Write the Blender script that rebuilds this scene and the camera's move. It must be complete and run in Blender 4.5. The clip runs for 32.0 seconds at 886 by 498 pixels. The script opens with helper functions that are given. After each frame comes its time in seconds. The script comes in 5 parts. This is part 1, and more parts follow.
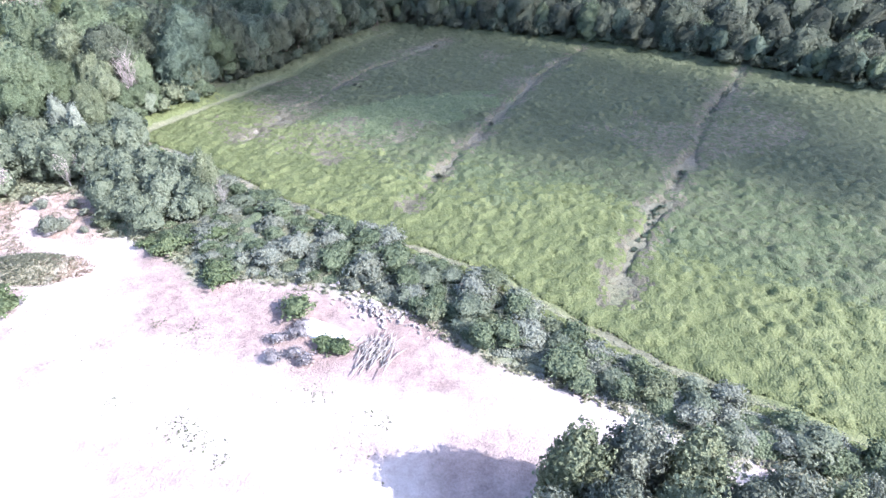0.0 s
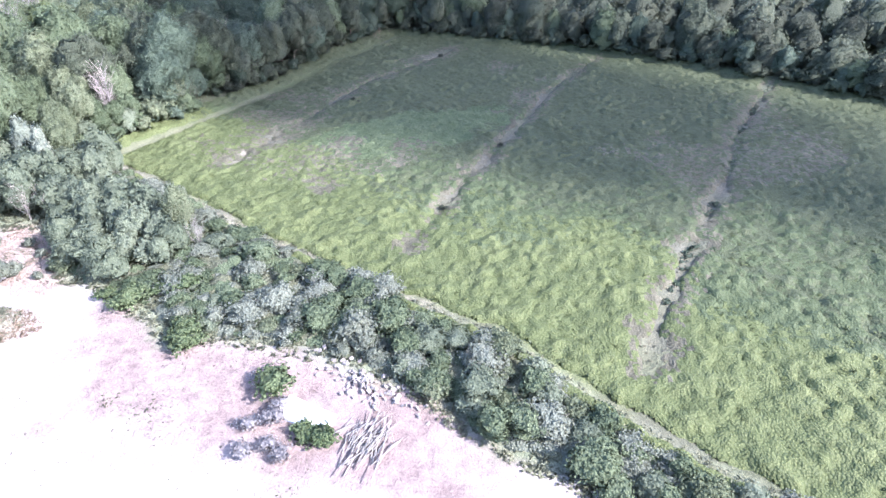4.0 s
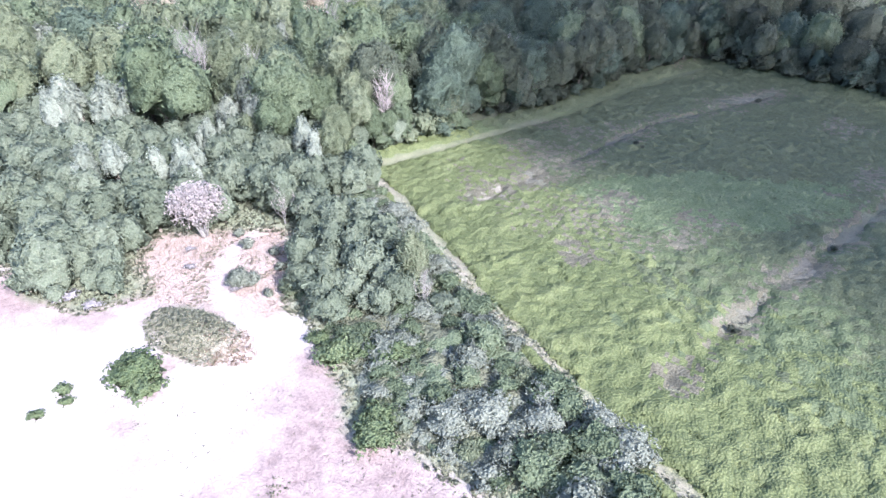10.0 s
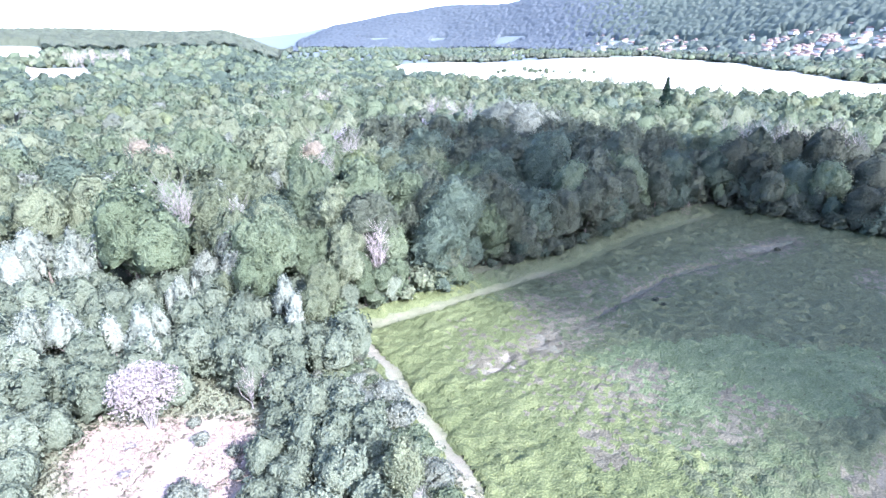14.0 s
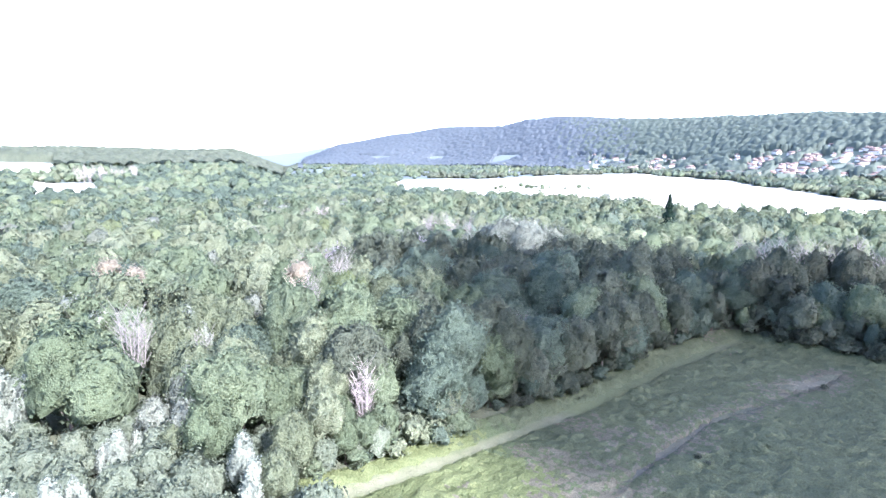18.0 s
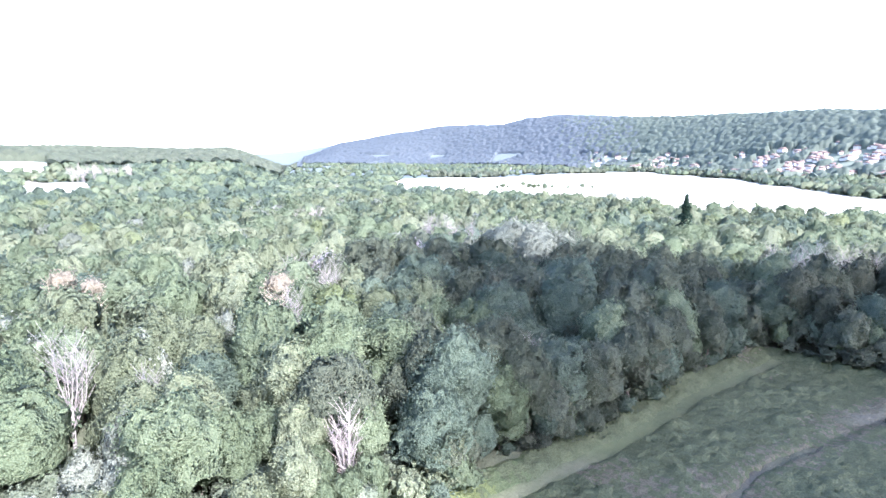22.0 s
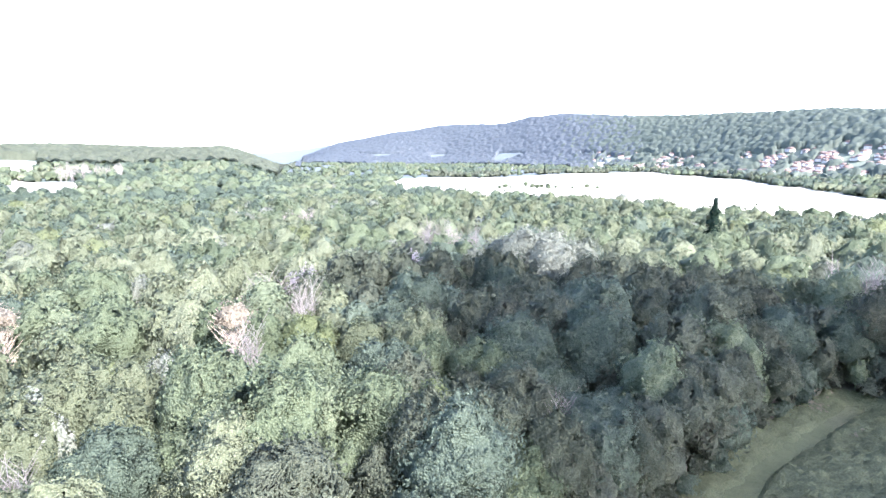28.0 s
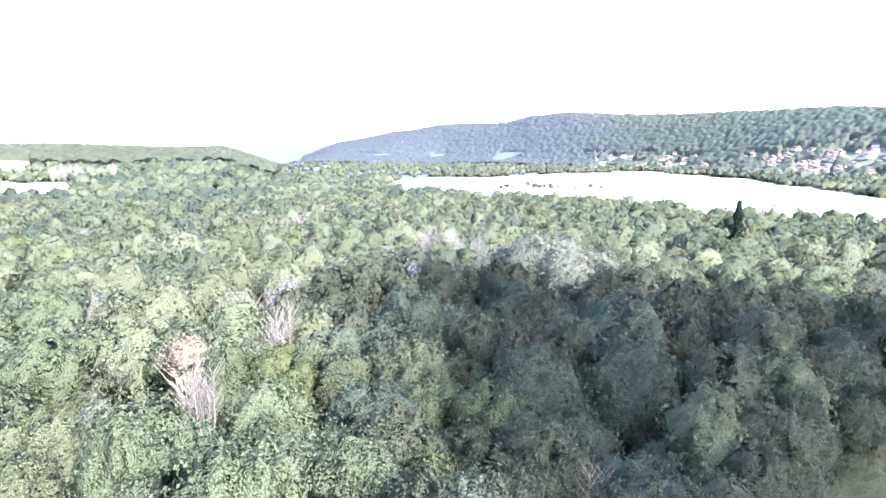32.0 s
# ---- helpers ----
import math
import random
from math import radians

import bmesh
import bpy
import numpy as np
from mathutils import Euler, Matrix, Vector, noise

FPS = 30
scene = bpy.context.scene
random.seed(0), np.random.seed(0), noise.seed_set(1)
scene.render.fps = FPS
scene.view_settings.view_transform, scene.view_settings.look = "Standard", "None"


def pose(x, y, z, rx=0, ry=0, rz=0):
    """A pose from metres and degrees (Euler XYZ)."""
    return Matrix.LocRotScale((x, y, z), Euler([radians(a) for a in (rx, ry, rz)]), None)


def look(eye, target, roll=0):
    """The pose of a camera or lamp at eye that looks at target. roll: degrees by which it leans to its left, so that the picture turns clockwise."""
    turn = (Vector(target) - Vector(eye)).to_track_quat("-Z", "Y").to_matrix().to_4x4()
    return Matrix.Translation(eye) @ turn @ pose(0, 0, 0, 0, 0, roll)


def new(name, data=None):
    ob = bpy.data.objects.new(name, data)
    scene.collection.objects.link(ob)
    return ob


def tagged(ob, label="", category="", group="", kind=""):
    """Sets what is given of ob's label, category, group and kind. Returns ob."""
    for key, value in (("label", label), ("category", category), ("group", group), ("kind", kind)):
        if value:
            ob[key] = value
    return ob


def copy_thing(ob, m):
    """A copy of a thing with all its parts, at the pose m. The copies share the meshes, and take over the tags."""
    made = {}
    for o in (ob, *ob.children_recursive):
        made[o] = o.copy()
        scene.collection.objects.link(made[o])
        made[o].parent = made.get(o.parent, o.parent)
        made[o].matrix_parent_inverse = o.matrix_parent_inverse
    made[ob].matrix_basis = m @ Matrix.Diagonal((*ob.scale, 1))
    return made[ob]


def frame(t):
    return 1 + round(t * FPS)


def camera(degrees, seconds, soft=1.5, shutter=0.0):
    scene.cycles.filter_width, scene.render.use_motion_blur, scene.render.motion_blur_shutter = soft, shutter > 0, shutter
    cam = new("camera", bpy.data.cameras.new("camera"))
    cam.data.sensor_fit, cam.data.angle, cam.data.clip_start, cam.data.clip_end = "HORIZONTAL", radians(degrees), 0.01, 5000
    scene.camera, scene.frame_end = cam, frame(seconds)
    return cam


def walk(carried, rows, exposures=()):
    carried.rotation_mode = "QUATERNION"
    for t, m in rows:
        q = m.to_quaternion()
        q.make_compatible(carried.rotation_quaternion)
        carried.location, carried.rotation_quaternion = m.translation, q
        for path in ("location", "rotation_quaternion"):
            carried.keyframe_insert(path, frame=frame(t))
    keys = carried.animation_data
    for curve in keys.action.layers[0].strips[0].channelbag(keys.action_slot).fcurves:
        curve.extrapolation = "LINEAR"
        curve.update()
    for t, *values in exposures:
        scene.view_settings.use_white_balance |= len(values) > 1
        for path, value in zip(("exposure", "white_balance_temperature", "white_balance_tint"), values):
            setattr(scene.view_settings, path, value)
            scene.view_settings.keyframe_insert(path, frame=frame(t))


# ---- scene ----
cam = camera(77.8, 32.0, soft=1.5)
PATH = [
    (0, (-0.338, 0.662, 47.815), (-0.382, 2.316, 46.691), 0.8),
    (0.5, (-0.341, 2.217, 47.804), (-0.388, 3.871, 46.679), 0.7),
    (1, (-0.351, 3.783, 47.783), (-0.399, 5.437, 46.659), 0.7),
    (1.5, (-0.377, 5.375, 47.755), (-0.426, 7.028, 46.63), 0.7),
    (2, (-0.415, 6.999, 47.717), (-0.465, 8.652, 46.592), 0.7),
    (2.5, (-0.489, 8.68, 47.674), (-0.538, 10.333, 46.549), 0.8),
    (4.5, (-1.005, 15.679, 47.316), (-1.077, 17.332, 46.193), 0.9),
    (5, (-1.298, 17.441, 47.27), (-1.557, 19.076, 46.147), 0.6),
    (5.5, (-1.744, 19.172, 47.228), (-2.253, 20.747, 46.105), 0.3),
    (6, (-2.352, 20.959, 47.172), (-3.041, 22.465, 46.051), 0.1),
    (6.5, (-3.169, 22.681, 47.119), (-3.911, 24.161, 45.997), 0.1),
    (7, (-4.15, 24.352, 47.079), (-4.925, 25.816, 45.957), -0.1),
    (7.5, (-5.177, 25.958, 47.061), (-5.974, 27.41, 45.939), -0.0),
    (8, (-6.169, 27.528, 47.056), (-6.98, 28.972, 45.935), -0.0),
    (8.5, (-7.115, 29.157, 47.055), (-7.939, 30.594, 45.935), -0.1),
    (9, (-8.001, 30.796, 47.045), (-8.83, 32.231, 45.925), -0.1),
    (9.5, (-8.861, 32.432, 47.026), (-9.691, 33.868, 45.908), -0.2),
    (10, (-9.695, 34.055, 47.009), (-10.528, 35.49, 45.893), -0.1),
    (10.5, (-10.554, 35.677, 46.996), (-11.387, 37.113, 45.88), -0.2),
    (11, (-11.417, 37.311, 46.989), (-12.251, 38.746, 45.874), -0.2),
    (11.5, (-12.296, 38.957, 46.983), (-13.133, 40.391, 45.868), -0.2),
    (12, (-13.244, 40.556, 46.99), (-14.081, 41.99, 45.876), -0.2),
    (12.5, (-14.209, 42.063, 47.014), (-15.05, 43.507, 45.915), -0.3),
    (13, (-15.185, 43.582, 47.03), (-16.056, 45.083, 46.035), -0.2),
    (13.5, (-16.168, 45.156, 47.054), (-17.074, 46.721, 46.199), -0.2),
    (14, (-17.138, 46.756, 47.09), (-18.072, 48.376, 46.381), -0.1),
    (14.5, (-18.111, 48.283, 47.119), (-19.067, 49.948, 46.56), -0.1),
    (15, (-19.029, 49.813, 47.134), (-20.003, 51.512, 46.729), -0.0),
    (15.5, (-19.924, 51.43, 47.124), (-20.904, 53.142, 46.793), -0.0),
    (17.5, (-23.574, 58.165, 46.99), (-24.556, 59.877, 46.665), 0.1),
    (18, (-24.515, 59.85, 46.975), (-25.496, 61.563, 46.651), 0.1),
    (18.5, (-25.487, 61.583, 46.946), (-26.468, 63.295, 46.621), 0.1),
    (19, (-26.501, 63.361, 46.91), (-27.482, 65.074, 46.585), 0.1),
    (19.5, (-27.527, 65.149, 46.854), (-28.509, 66.862, 46.53), 0.1),
    (20, (-28.565, 66.968, 46.785), (-29.546, 68.68, 46.459), 0.1),
    (20.5, (-29.642, 68.878, 46.713), (-30.624, 70.59, 46.388), 0.1),
    (21, (-30.735, 70.831, 46.646), (-31.718, 72.542, 46.319), 0.0),
    (21.5, (-31.8, 72.792, 46.588), (-32.783, 74.503, 46.263), 0.0),
    (22, (-32.814, 74.722, 46.542), (-33.797, 76.432, 46.214), 0.0),
    (22.5, (-33.804, 76.584, 46.52), (-34.787, 78.295, 46.193), 0.0),
    (23, (-34.773, 78.403, 46.514), (-35.757, 80.113, 46.187), -0.0),
    (23.5, (-35.73, 80.231, 46.503), (-36.715, 81.941, 46.177), -0.0),
    (24, (-36.705, 82.093, 46.481), (-37.69, 83.802, 46.155), -0.0),
    (24.5, (-37.74, 83.959, 46.444), (-38.725, 85.668, 46.117), -0.0),
    (25, (-38.831, 85.798, 46.408), (-39.816, 87.508, 46.082), -0.1),
    (25.5, (-39.939, 87.583, 46.388), (-40.925, 89.292, 46.062), -0.1),
    (27.5, (-44.263, 94.783, 46.337), (-45.248, 96.493, 46.008), 0.1),
    (28, (-45.358, 96.61, 46.369), (-46.342, 98.319, 46.039), 0.1),
    (28.5, (-46.439, 98.447, 46.41), (-47.424, 100.157, 46.081), 0.0),
    (29, (-47.503, 100.324, 46.46), (-48.488, 102.032, 46.13), 0.0),
    (29.5, (-48.563, 102.208, 46.493), (-49.549, 103.917, 46.162), 0.0),
    (30, (-49.584, 104.081, 46.503), (-50.569, 105.789, 46.172), 0.0),
    (30.5, (-50.574, 105.908, 46.5), (-51.56, 107.617, 46.17), 0.0),
    (31, (-51.551, 107.702, 46.48), (-52.537, 109.41, 46.149), 0.0),
    (31.5, (-52.572, 109.463, 46.449), (-53.559, 111.17, 46.117), 0.0),
    (32, (-53.63, 111.205, 46.426), (-54.616, 112.912, 46.094), 0.0),
]
walk(cam, [(t, look(eye, target, roll)) for t, eye, target, roll in PATH], [(0.0, 2.72, 5980, 17), (2.5, 2.72, 5960, 17), (5.0, 2.82, 5920, 18), (6.5, 2.72, 5900, 18), (9.0, 2.64, 5900, 18), (12.5, 2.78, 5760, 19), (13.5, 2.98, 5620, 20), (14.5, 3.08, 5600, 20), (15.5, 3.1, 5660, 20), (23.0, 3.12, 5940, 19), (32.0, 3.14, 6300, 19)])

# ---------------------------------------------------------------- light
SUN_AZ, SUN_EL = (0.94, -0.34), radians(37)
world = bpy.data.worlds.new("sky")
scene.world = world
world.use_nodes = True
wn = world.node_tree
sky = wn.nodes.new("ShaderNodeTexSky")
sky.sky_type = "NISHITA"
sky.sun_disc = False
sky.sun_elevation = SUN_EL
sky.sun_rotation = math.atan2(SUN_AZ[0], SUN_AZ[1])
sky.dust_density = 1.3
sky.air_density = 0.8
sky.ozone_density = 0.4
wn.nodes["Background"].inputs["Strength"].default_value = 0.15
wn.links.new(sky.outputs[0], wn.nodes["Background"].inputs["Color"])
sun = new("sun", bpy.data.lights.new("sun", "SUN"))
sun.data.energy, sun.data.angle, sun.data.color = 3.1, radians(0.53), (1.0, 0.985, 0.96)
sun.matrix_world = look((SUN_AZ[0] * math.cos(SUN_EL) * 100, SUN_AZ[1] * math.cos(SUN_EL) * 100, math.sin(SUN_EL) * 100), (0, 0, 0))

# the cloud whose shade lies on the far end of the field and on the wood behind it
CLOUD_SHADE = [(-154, 236), (-118, 195), (-92, 167), (-68, 148), (-40, 139), (-12, 126), (15, 112), (45, 101), (84, 92), (104, 128), (60, 182), (14, 222),
               (-20, 250), (-60, 262), (-92, 236), (-130, 242)]
CLOUD_BASE = 1500.0


# ---------------------------------------------------------------- materials
def material(name):
    m = bpy.data.materials.new(name)
    m.use_nodes = True
    nt = m.node_tree
    return m, nt, nt.nodes["Principled BSDF"]


def node(nt, kind, **values):
    n = nt.nodes.new(kind)
    for key, v in values.items():
        n.inputs[key.replace("_", " ")].default_value = v
    return n


def math_node(nt, op, a, b):
    n = nt.nodes.new("ShaderNodeMath")
    n.operation = op
    for i, v in enumerate((a, b)):
        if isinstance(v, (int, float)):
            n.inputs[i].default_value = v
        else:
            nt.links.new(v, n.inputs[i])
    return n.outputs[0]


def ramp(nt, fac, stops):
    n = nt.nodes.new("ShaderNodeValToRGB")
    els = n.color_ramp.elements
    while len(els) < len(stops):
        els.new(0.5)
    for e, (p, c) in zip(els, stops):
        e.position, e.color = p, (*c, 1)
    nt.links.new(fac, n.inputs[0])
    return n.outputs[0]


def mix(nt, fac, a, b):
    n = nt.nodes.new("ShaderNodeMix")
    n.data_type = "RGBA"
    for i, v in ((0, fac), (6, a), (7, b)):
        if isinstance(v, (int, float)):
            n.inputs[i].default_value = v
        elif isinstance(v, tuple):
            n.inputs[i].default_value = (*v, 1)
        else:
            nt.links.new(v, n.inputs[i])
    return n.outputs[2]


def noise_at(nt, scale, detail=4.0, rough=0.6):
    g = nt.nodes.new("ShaderNodeNewGeometry")
    n = node(nt, "ShaderNodeTexNoise", Scale=scale, Detail=detail, Roughness=rough)
    nt.links.new(g.outputs["Position"], n.inputs["Vector"])
    return n.outputs["Fac"]


def cells_at(nt, scale, wander):
    """Distance to the nearest leaf or spray: 0 on it, about 0.7 in the gaps."""
    g = nt.nodes.new("ShaderNodeNewGeometry")
    n = node(nt, "ShaderNodeTexNoise", Scale=scale * 1.7, Detail=2.0)
    nt.links.new(g.outputs["Position"], n.inputs["Vector"])
    m = nt.nodes.new("ShaderNodeVectorMath")
    m.operation = "MULTIPLY_ADD"
    m.inputs[1].default_value = (wander / scale,) * 3
    nt.links.new(n.outputs["Color"], m.inputs[0])
    nt.links.new(g.outputs["Position"], m.inputs[2])
    v = node(nt, "ShaderNodeTexVoronoi", Scale=scale)
    nt.links.new(m.outputs[0], v.inputs["Vector"])
    return v.outputs["Distance"]


def leaf_material(name, dark, mid, light, passing=0.5, relief_strength=0.9):
    """Foliage: each spray of leaves and each tree has its own tone, with shade painted into the gaps."""
    m, nt, b = material(name)
    g = nt.nodes.new("ShaderNodeNewGeometry")
    o = nt.nodes.new("ShaderNodeObjectInfo")
    at = nt.nodes.new("ShaderNodeAttribute")
    at.attribute_name = "tint"
    f = math_node(nt, "MULTIPLY", g.outputs["Random Per Island"], 0.1)
    f = math_node(nt, "ADD", f, math_node(nt, "MULTIPLY", o.outputs["Random"], 0.36))
    f = math_node(nt, "ADD", f, math_node(nt, "MULTIPLY", at.outputs["Fac"], 0.4))
    f = math_node(nt, "ADD", f, math_node(nt, "MULTIPLY", math_node(nt, "SUBTRACT", noise_at(nt, 1.6, 5, 0.75), 0.5), 0.5))
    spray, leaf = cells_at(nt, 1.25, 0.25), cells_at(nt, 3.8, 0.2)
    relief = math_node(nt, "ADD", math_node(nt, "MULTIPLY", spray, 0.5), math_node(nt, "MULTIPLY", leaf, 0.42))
    # darker between the leaves: shade of the gaps put into the colour
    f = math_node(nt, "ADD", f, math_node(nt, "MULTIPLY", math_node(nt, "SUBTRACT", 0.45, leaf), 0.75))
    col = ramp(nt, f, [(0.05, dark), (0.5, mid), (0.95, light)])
    bp = node(nt, "ShaderNodeBump", Strength=relief_strength, Distance=0.7)
    bp.invert = True
    nt.links.new(relief, bp.inputs["Height"])
    nt.links.new(bp.outputs[0], b.inputs["Normal"])
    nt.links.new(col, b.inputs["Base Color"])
    b.inputs["Roughness"].default_value = 0.65
    b.inputs["Specular IOR Level"].default_value = 0.15
    t = nt.nodes.new("ShaderNodeBsdfTranslucent")
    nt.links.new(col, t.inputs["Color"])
    nt.links.new(bp.outputs[0], t.inputs["Normal"])
    s = nt.nodes.new("ShaderNodeMixShader")
    s.inputs[0].default_value = passing
    nt.links.new(b.outputs[0], s.inputs[1])
    nt.links.new(t.outputs[0], s.inputs[2])
    nt.links.new(s.outputs[0], nt.nodes["Material Output"].inputs["Surface"])
    return m


def solid_material(name, a, b, scale=3.0, rough=0.85, bump=0.3):
    m, nt, p = material(name)
    n1, n2 = noise_at(nt, scale), noise_at(nt, scale * 7.3)
    f = math_node(nt, "ADD", math_node(nt, "MULTIPLY", n1, 0.6), math_node(nt, "MULTIPLY", n2, 0.4))
    nt.links.new(ramp(nt, f, [(0.32, a), (0.68, b)]), p.inputs["Base Color"])
    p.inputs["Roughness"].default_value = rough
    bp = node(nt, "ShaderNodeBump", Strength=bump, Distance=0.05)
    nt.links.new(n2, bp.inputs["Height"])
    nt.links.new(bp.outputs[0], p.inputs["Normal"])
    return m


LEAF = {
    "olive": leaf_material("olive_green_leaves", (0.106, 0.125, 0.075), (0.159, 0.182, 0.114), (0.222, 0.246, 0.163), 0.5),
    "green": leaf_material("mid_green_leaves", (0.085, 0.111, 0.065), (0.133, 0.165, 0.1), (0.188, 0.223, 0.145)),
    "blue": leaf_material("blue_green_leaves", (0.062, 0.085, 0.061), (0.101, 0.133, 0.097), (0.152, 0.189, 0.142)),
    # dark oaks; the tone also carries some shade under the cloud
    "dark": leaf_material("dark_shade_toned_oak_leaves", (0.046, 0.055, 0.04), (0.073, 0.083, 0.059), (0.106, 0.116, 0.085), 0.5),
    "locust": leaf_material("blue_green_locust_leaves", (0.103, 0.124, 0.086), (0.148, 0.172, 0.122), (0.2, 0.227, 0.166), 0.5, 0.65),
    "silver": leaf_material("silver_willow_leaves", (0.175, 0.197, 0.155), (0.235, 0.258, 0.208), (0.305, 0.328, 0.272), 0.5, 0.5),
    "grey": leaf_material("grey_green_leaves", (0.135, 0.15, 0.114), (0.2, 0.217, 0.174), (0.272, 0.29, 0.24), 0.5),
    "yellow": leaf_material("yellow_green_leaves", (0.1, 0.124, 0.06), (0.15, 0.176, 0.09), (0.21, 0.232, 0.132), 0.5),
    "rust": leaf_material("dry_rust_leaves", (0.22, 0.165, 0.122), (0.31, 0.235, 0.18), (0.4, 0.315, 0.252), 0.5),
    "dry": leaf_material("dry_mauve_grey_shrubs", (0.2, 0.185, 0.19), (0.29, 0.27, 0.276), (0.39, 0.365, 0.37), 0.5, 0.5),
    "haze": leaf_material("pale_pink_fine_twigs", (0.31, 0.262, 0.248), (0.4, 0.35, 0.332), (0.5, 0.445, 0.425), 0.5),
    "needle": leaf_material("dark_spruce_needles", (0.008, 0.018, 0.012), (0.016, 0.034, 0.022), (0.03, 0.055, 0.035), 0.5),
    "straw": leaf_material("dry_straw_grass", (0.1, 0.093, 0.064), (0.15, 0.14, 0.102), (0.21, 0.196, 0.15), 0.5, 0.5),
    "weed": leaf_material("field_weeds", (0.074, 0.096, 0.048), (0.102, 0.127, 0.066), (0.138, 0.164, 0.09), 0.5, 0.6),
    "dull_weed": leaf_material("dull_green_weeds", (0.075, 0.09, 0.05), (0.105, 0.122, 0.069), (0.143, 0.16, 0.094), 0.5, 0.6),
    # deep green, partly cloud shade put into the leaf colour
    "deep": leaf_material("deep_green_and_shade_leaves", (0.07, 0.084, 0.058), (0.106, 0.122, 0.086), (0.15, 0.167, 0.122), 0.5),
    "cream": leaf_material("withered_cream_leaves", (0.22, 0.19, 0.14), (0.3, 0.262, 0.2), (0.38, 0.34, 0.27), 0.5),
    "slope": leaf_material("distant_green_woods", (0.078, 0.098, 0.08), (0.108, 0.133, 0.108), (0.142, 0.17, 0.14), 0.5, 0.0),
    "fresh": leaf_material("fresh_green_leaves", (0.09, 0.122, 0.06), (0.14, 0.175, 0.092), (0.2, 0.235, 0.135), 0.5),
    "gold": leaf_material("yellow_green_weeds", (0.098, 0.119, 0.05), (0.136, 0.159, 0.071), (0.184, 0.206, 0.1), 0.5, 0.6),
    "verge": leaf_material("dull_verge_grass", (0.145, 0.152, 0.1), (0.2, 0.207, 0.142), (0.26, 0.262, 0.192), 0.5),
    # far hills: distance haze put into the leaf colour as a blue tint
    "far": leaf_material("distant_haze_tinted_woods", (0.084, 0.1, 0.114), (0.11, 0.13, 0.144), (0.14, 0.162, 0.176), 0.5, 0.0),
}
BARK = solid_material("grey_brown_bark", (0.07, 0.055, 0.045), (0.2, 0.17, 0.14), 4)
DEADWOOD = solid_material("bleached_dead_wood", (0.12, 0.108, 0.1), (0.25, 0.23, 0.215), 4)
TWIG = solid_material("pinkish_dead_twigs", (0.2, 0.17, 0.158), (0.33, 0.29, 0.272), 4)
RUST_TWIG = solid_material("rust_brown_dry_twigs", (0.28, 0.225, 0.17), (0.46, 0.39, 0.31), 4)
CONCRETE = solid_material("pale_concrete", (0.6, 0.58, 0.55), (0.8, 0.79, 0.77), 1.5)
RUBBLE = solid_material("grey_rubble", (0.13, 0.112, 0.105), (0.25, 0.222, 0.21), 2.5)
PLASTER = solid_material("pale_plaster", (0.36, 0.34, 0.31), (0.52, 0.5, 0.47), 0.3)
ROOF = solid_material("terracotta_roof", (0.1, 0.068, 0.056), (0.18, 0.125, 0.105), 0.4)
PLANK = solid_material("weathered_timber", (0.3, 0.27, 0.22), (0.5, 0.46, 0.4), 6)
CLOUD = solid_material("white_cloud", (0.82, 0.83, 0.85), (0.9, 0.9, 0.91), 0.02, 1.0, 0.1)
STEEL = solid_material("grey_galvanised_steel", (0.1, 0.1, 0.105), (0.18, 0.18, 0.185), 5, 0.45)


# ---------------------------------------------------------------- plan
LOT = [(-150, 5), (70, 5), (44, 31), (28, 35), (19, 40.5), (9, 45.5), (2, 49.5), (-6, 55.5), (-12, 59), (-21, 60.5),
       (-29, 62), (-36, 61.5), (-40, 65), (-46, 68), (-50, 71), (-57, 73), (-60, 76), (-63, 84), (-70, 86), (-76, 83),
       (-86, 75), (-82, 69), (-74, 65), (-78, 58), (-84, 57), (-104, 58), (-150, 60)]
FIELD = [(45, 36), (38, 42), (27, 47), (21, 51), (15, 56), (6, 65), (-5, 71), (-11, 74.5), (-22, 81), (-33, 87),
         (-46, 96), (-62, 107), (-77, 114), (-67, 133), (-62, 146), (-51, 171), (-43, 196), (-28, 226), (0, 219),
         (37, 209), (72, 189), (85, 177), (118, 155), (170, 125), (170, 20)]
TRACK = [(60, 28), (38, 42), (27, 47.5), (15, 57), (6, 65.5), (-5, 71.5), (-11, 74.5), (-22, 81), (-33, 86.5), (-46, 96), (-62, 107), (-75, 113)]
LANE = [(-75, 113.5), (-64.5, 132), (-58, 147), (-47.5, 171), (-39.5, 194), (-26, 222)]
STRIPES = [([(-6, 205), (-30, 166), (-40, 136), (-45, 124), (-48, 114)], 4.6),
           ([(42, 201), (22, 164), (8, 129), (-5, 98), (-9, 86)], 2.6),
           ([(86, 174), (61, 134), (52, 115), (36, 88), (26, 70), (23, 63)], 3.0)]
HEATH = [(-54, 72), (-60, 77), (-63, 85), (-70, 88), (-78, 86), (-88, 76), (-84, 68), (-75, 63.5), (-66, 65.5), (-58, 68)]
ROUGH = [(19, 40.5), (9, 45.5), (2, 49.5), (-6, 55.5), (-12, 59), (-21, 60.5), (-29, 62), (-36, 61.5), (-40, 65), (-46, 68), (-47, 60), (-44, 53), (-37, 47),
         (-26, 43), (-15, 45), (-6, 42), (4, 39.5), (12, 39.5)]
ROUGH_WEST = [(-150, 60), (-104, 58), (-86, 57), (-82, 53), (-92, 46), (-104, 40), (-150, 30)]
FOOTPATH = [(-56, 60), (-58, 66), (-64, 69), (-69, 72), (-72, 78), (-74, 86)]
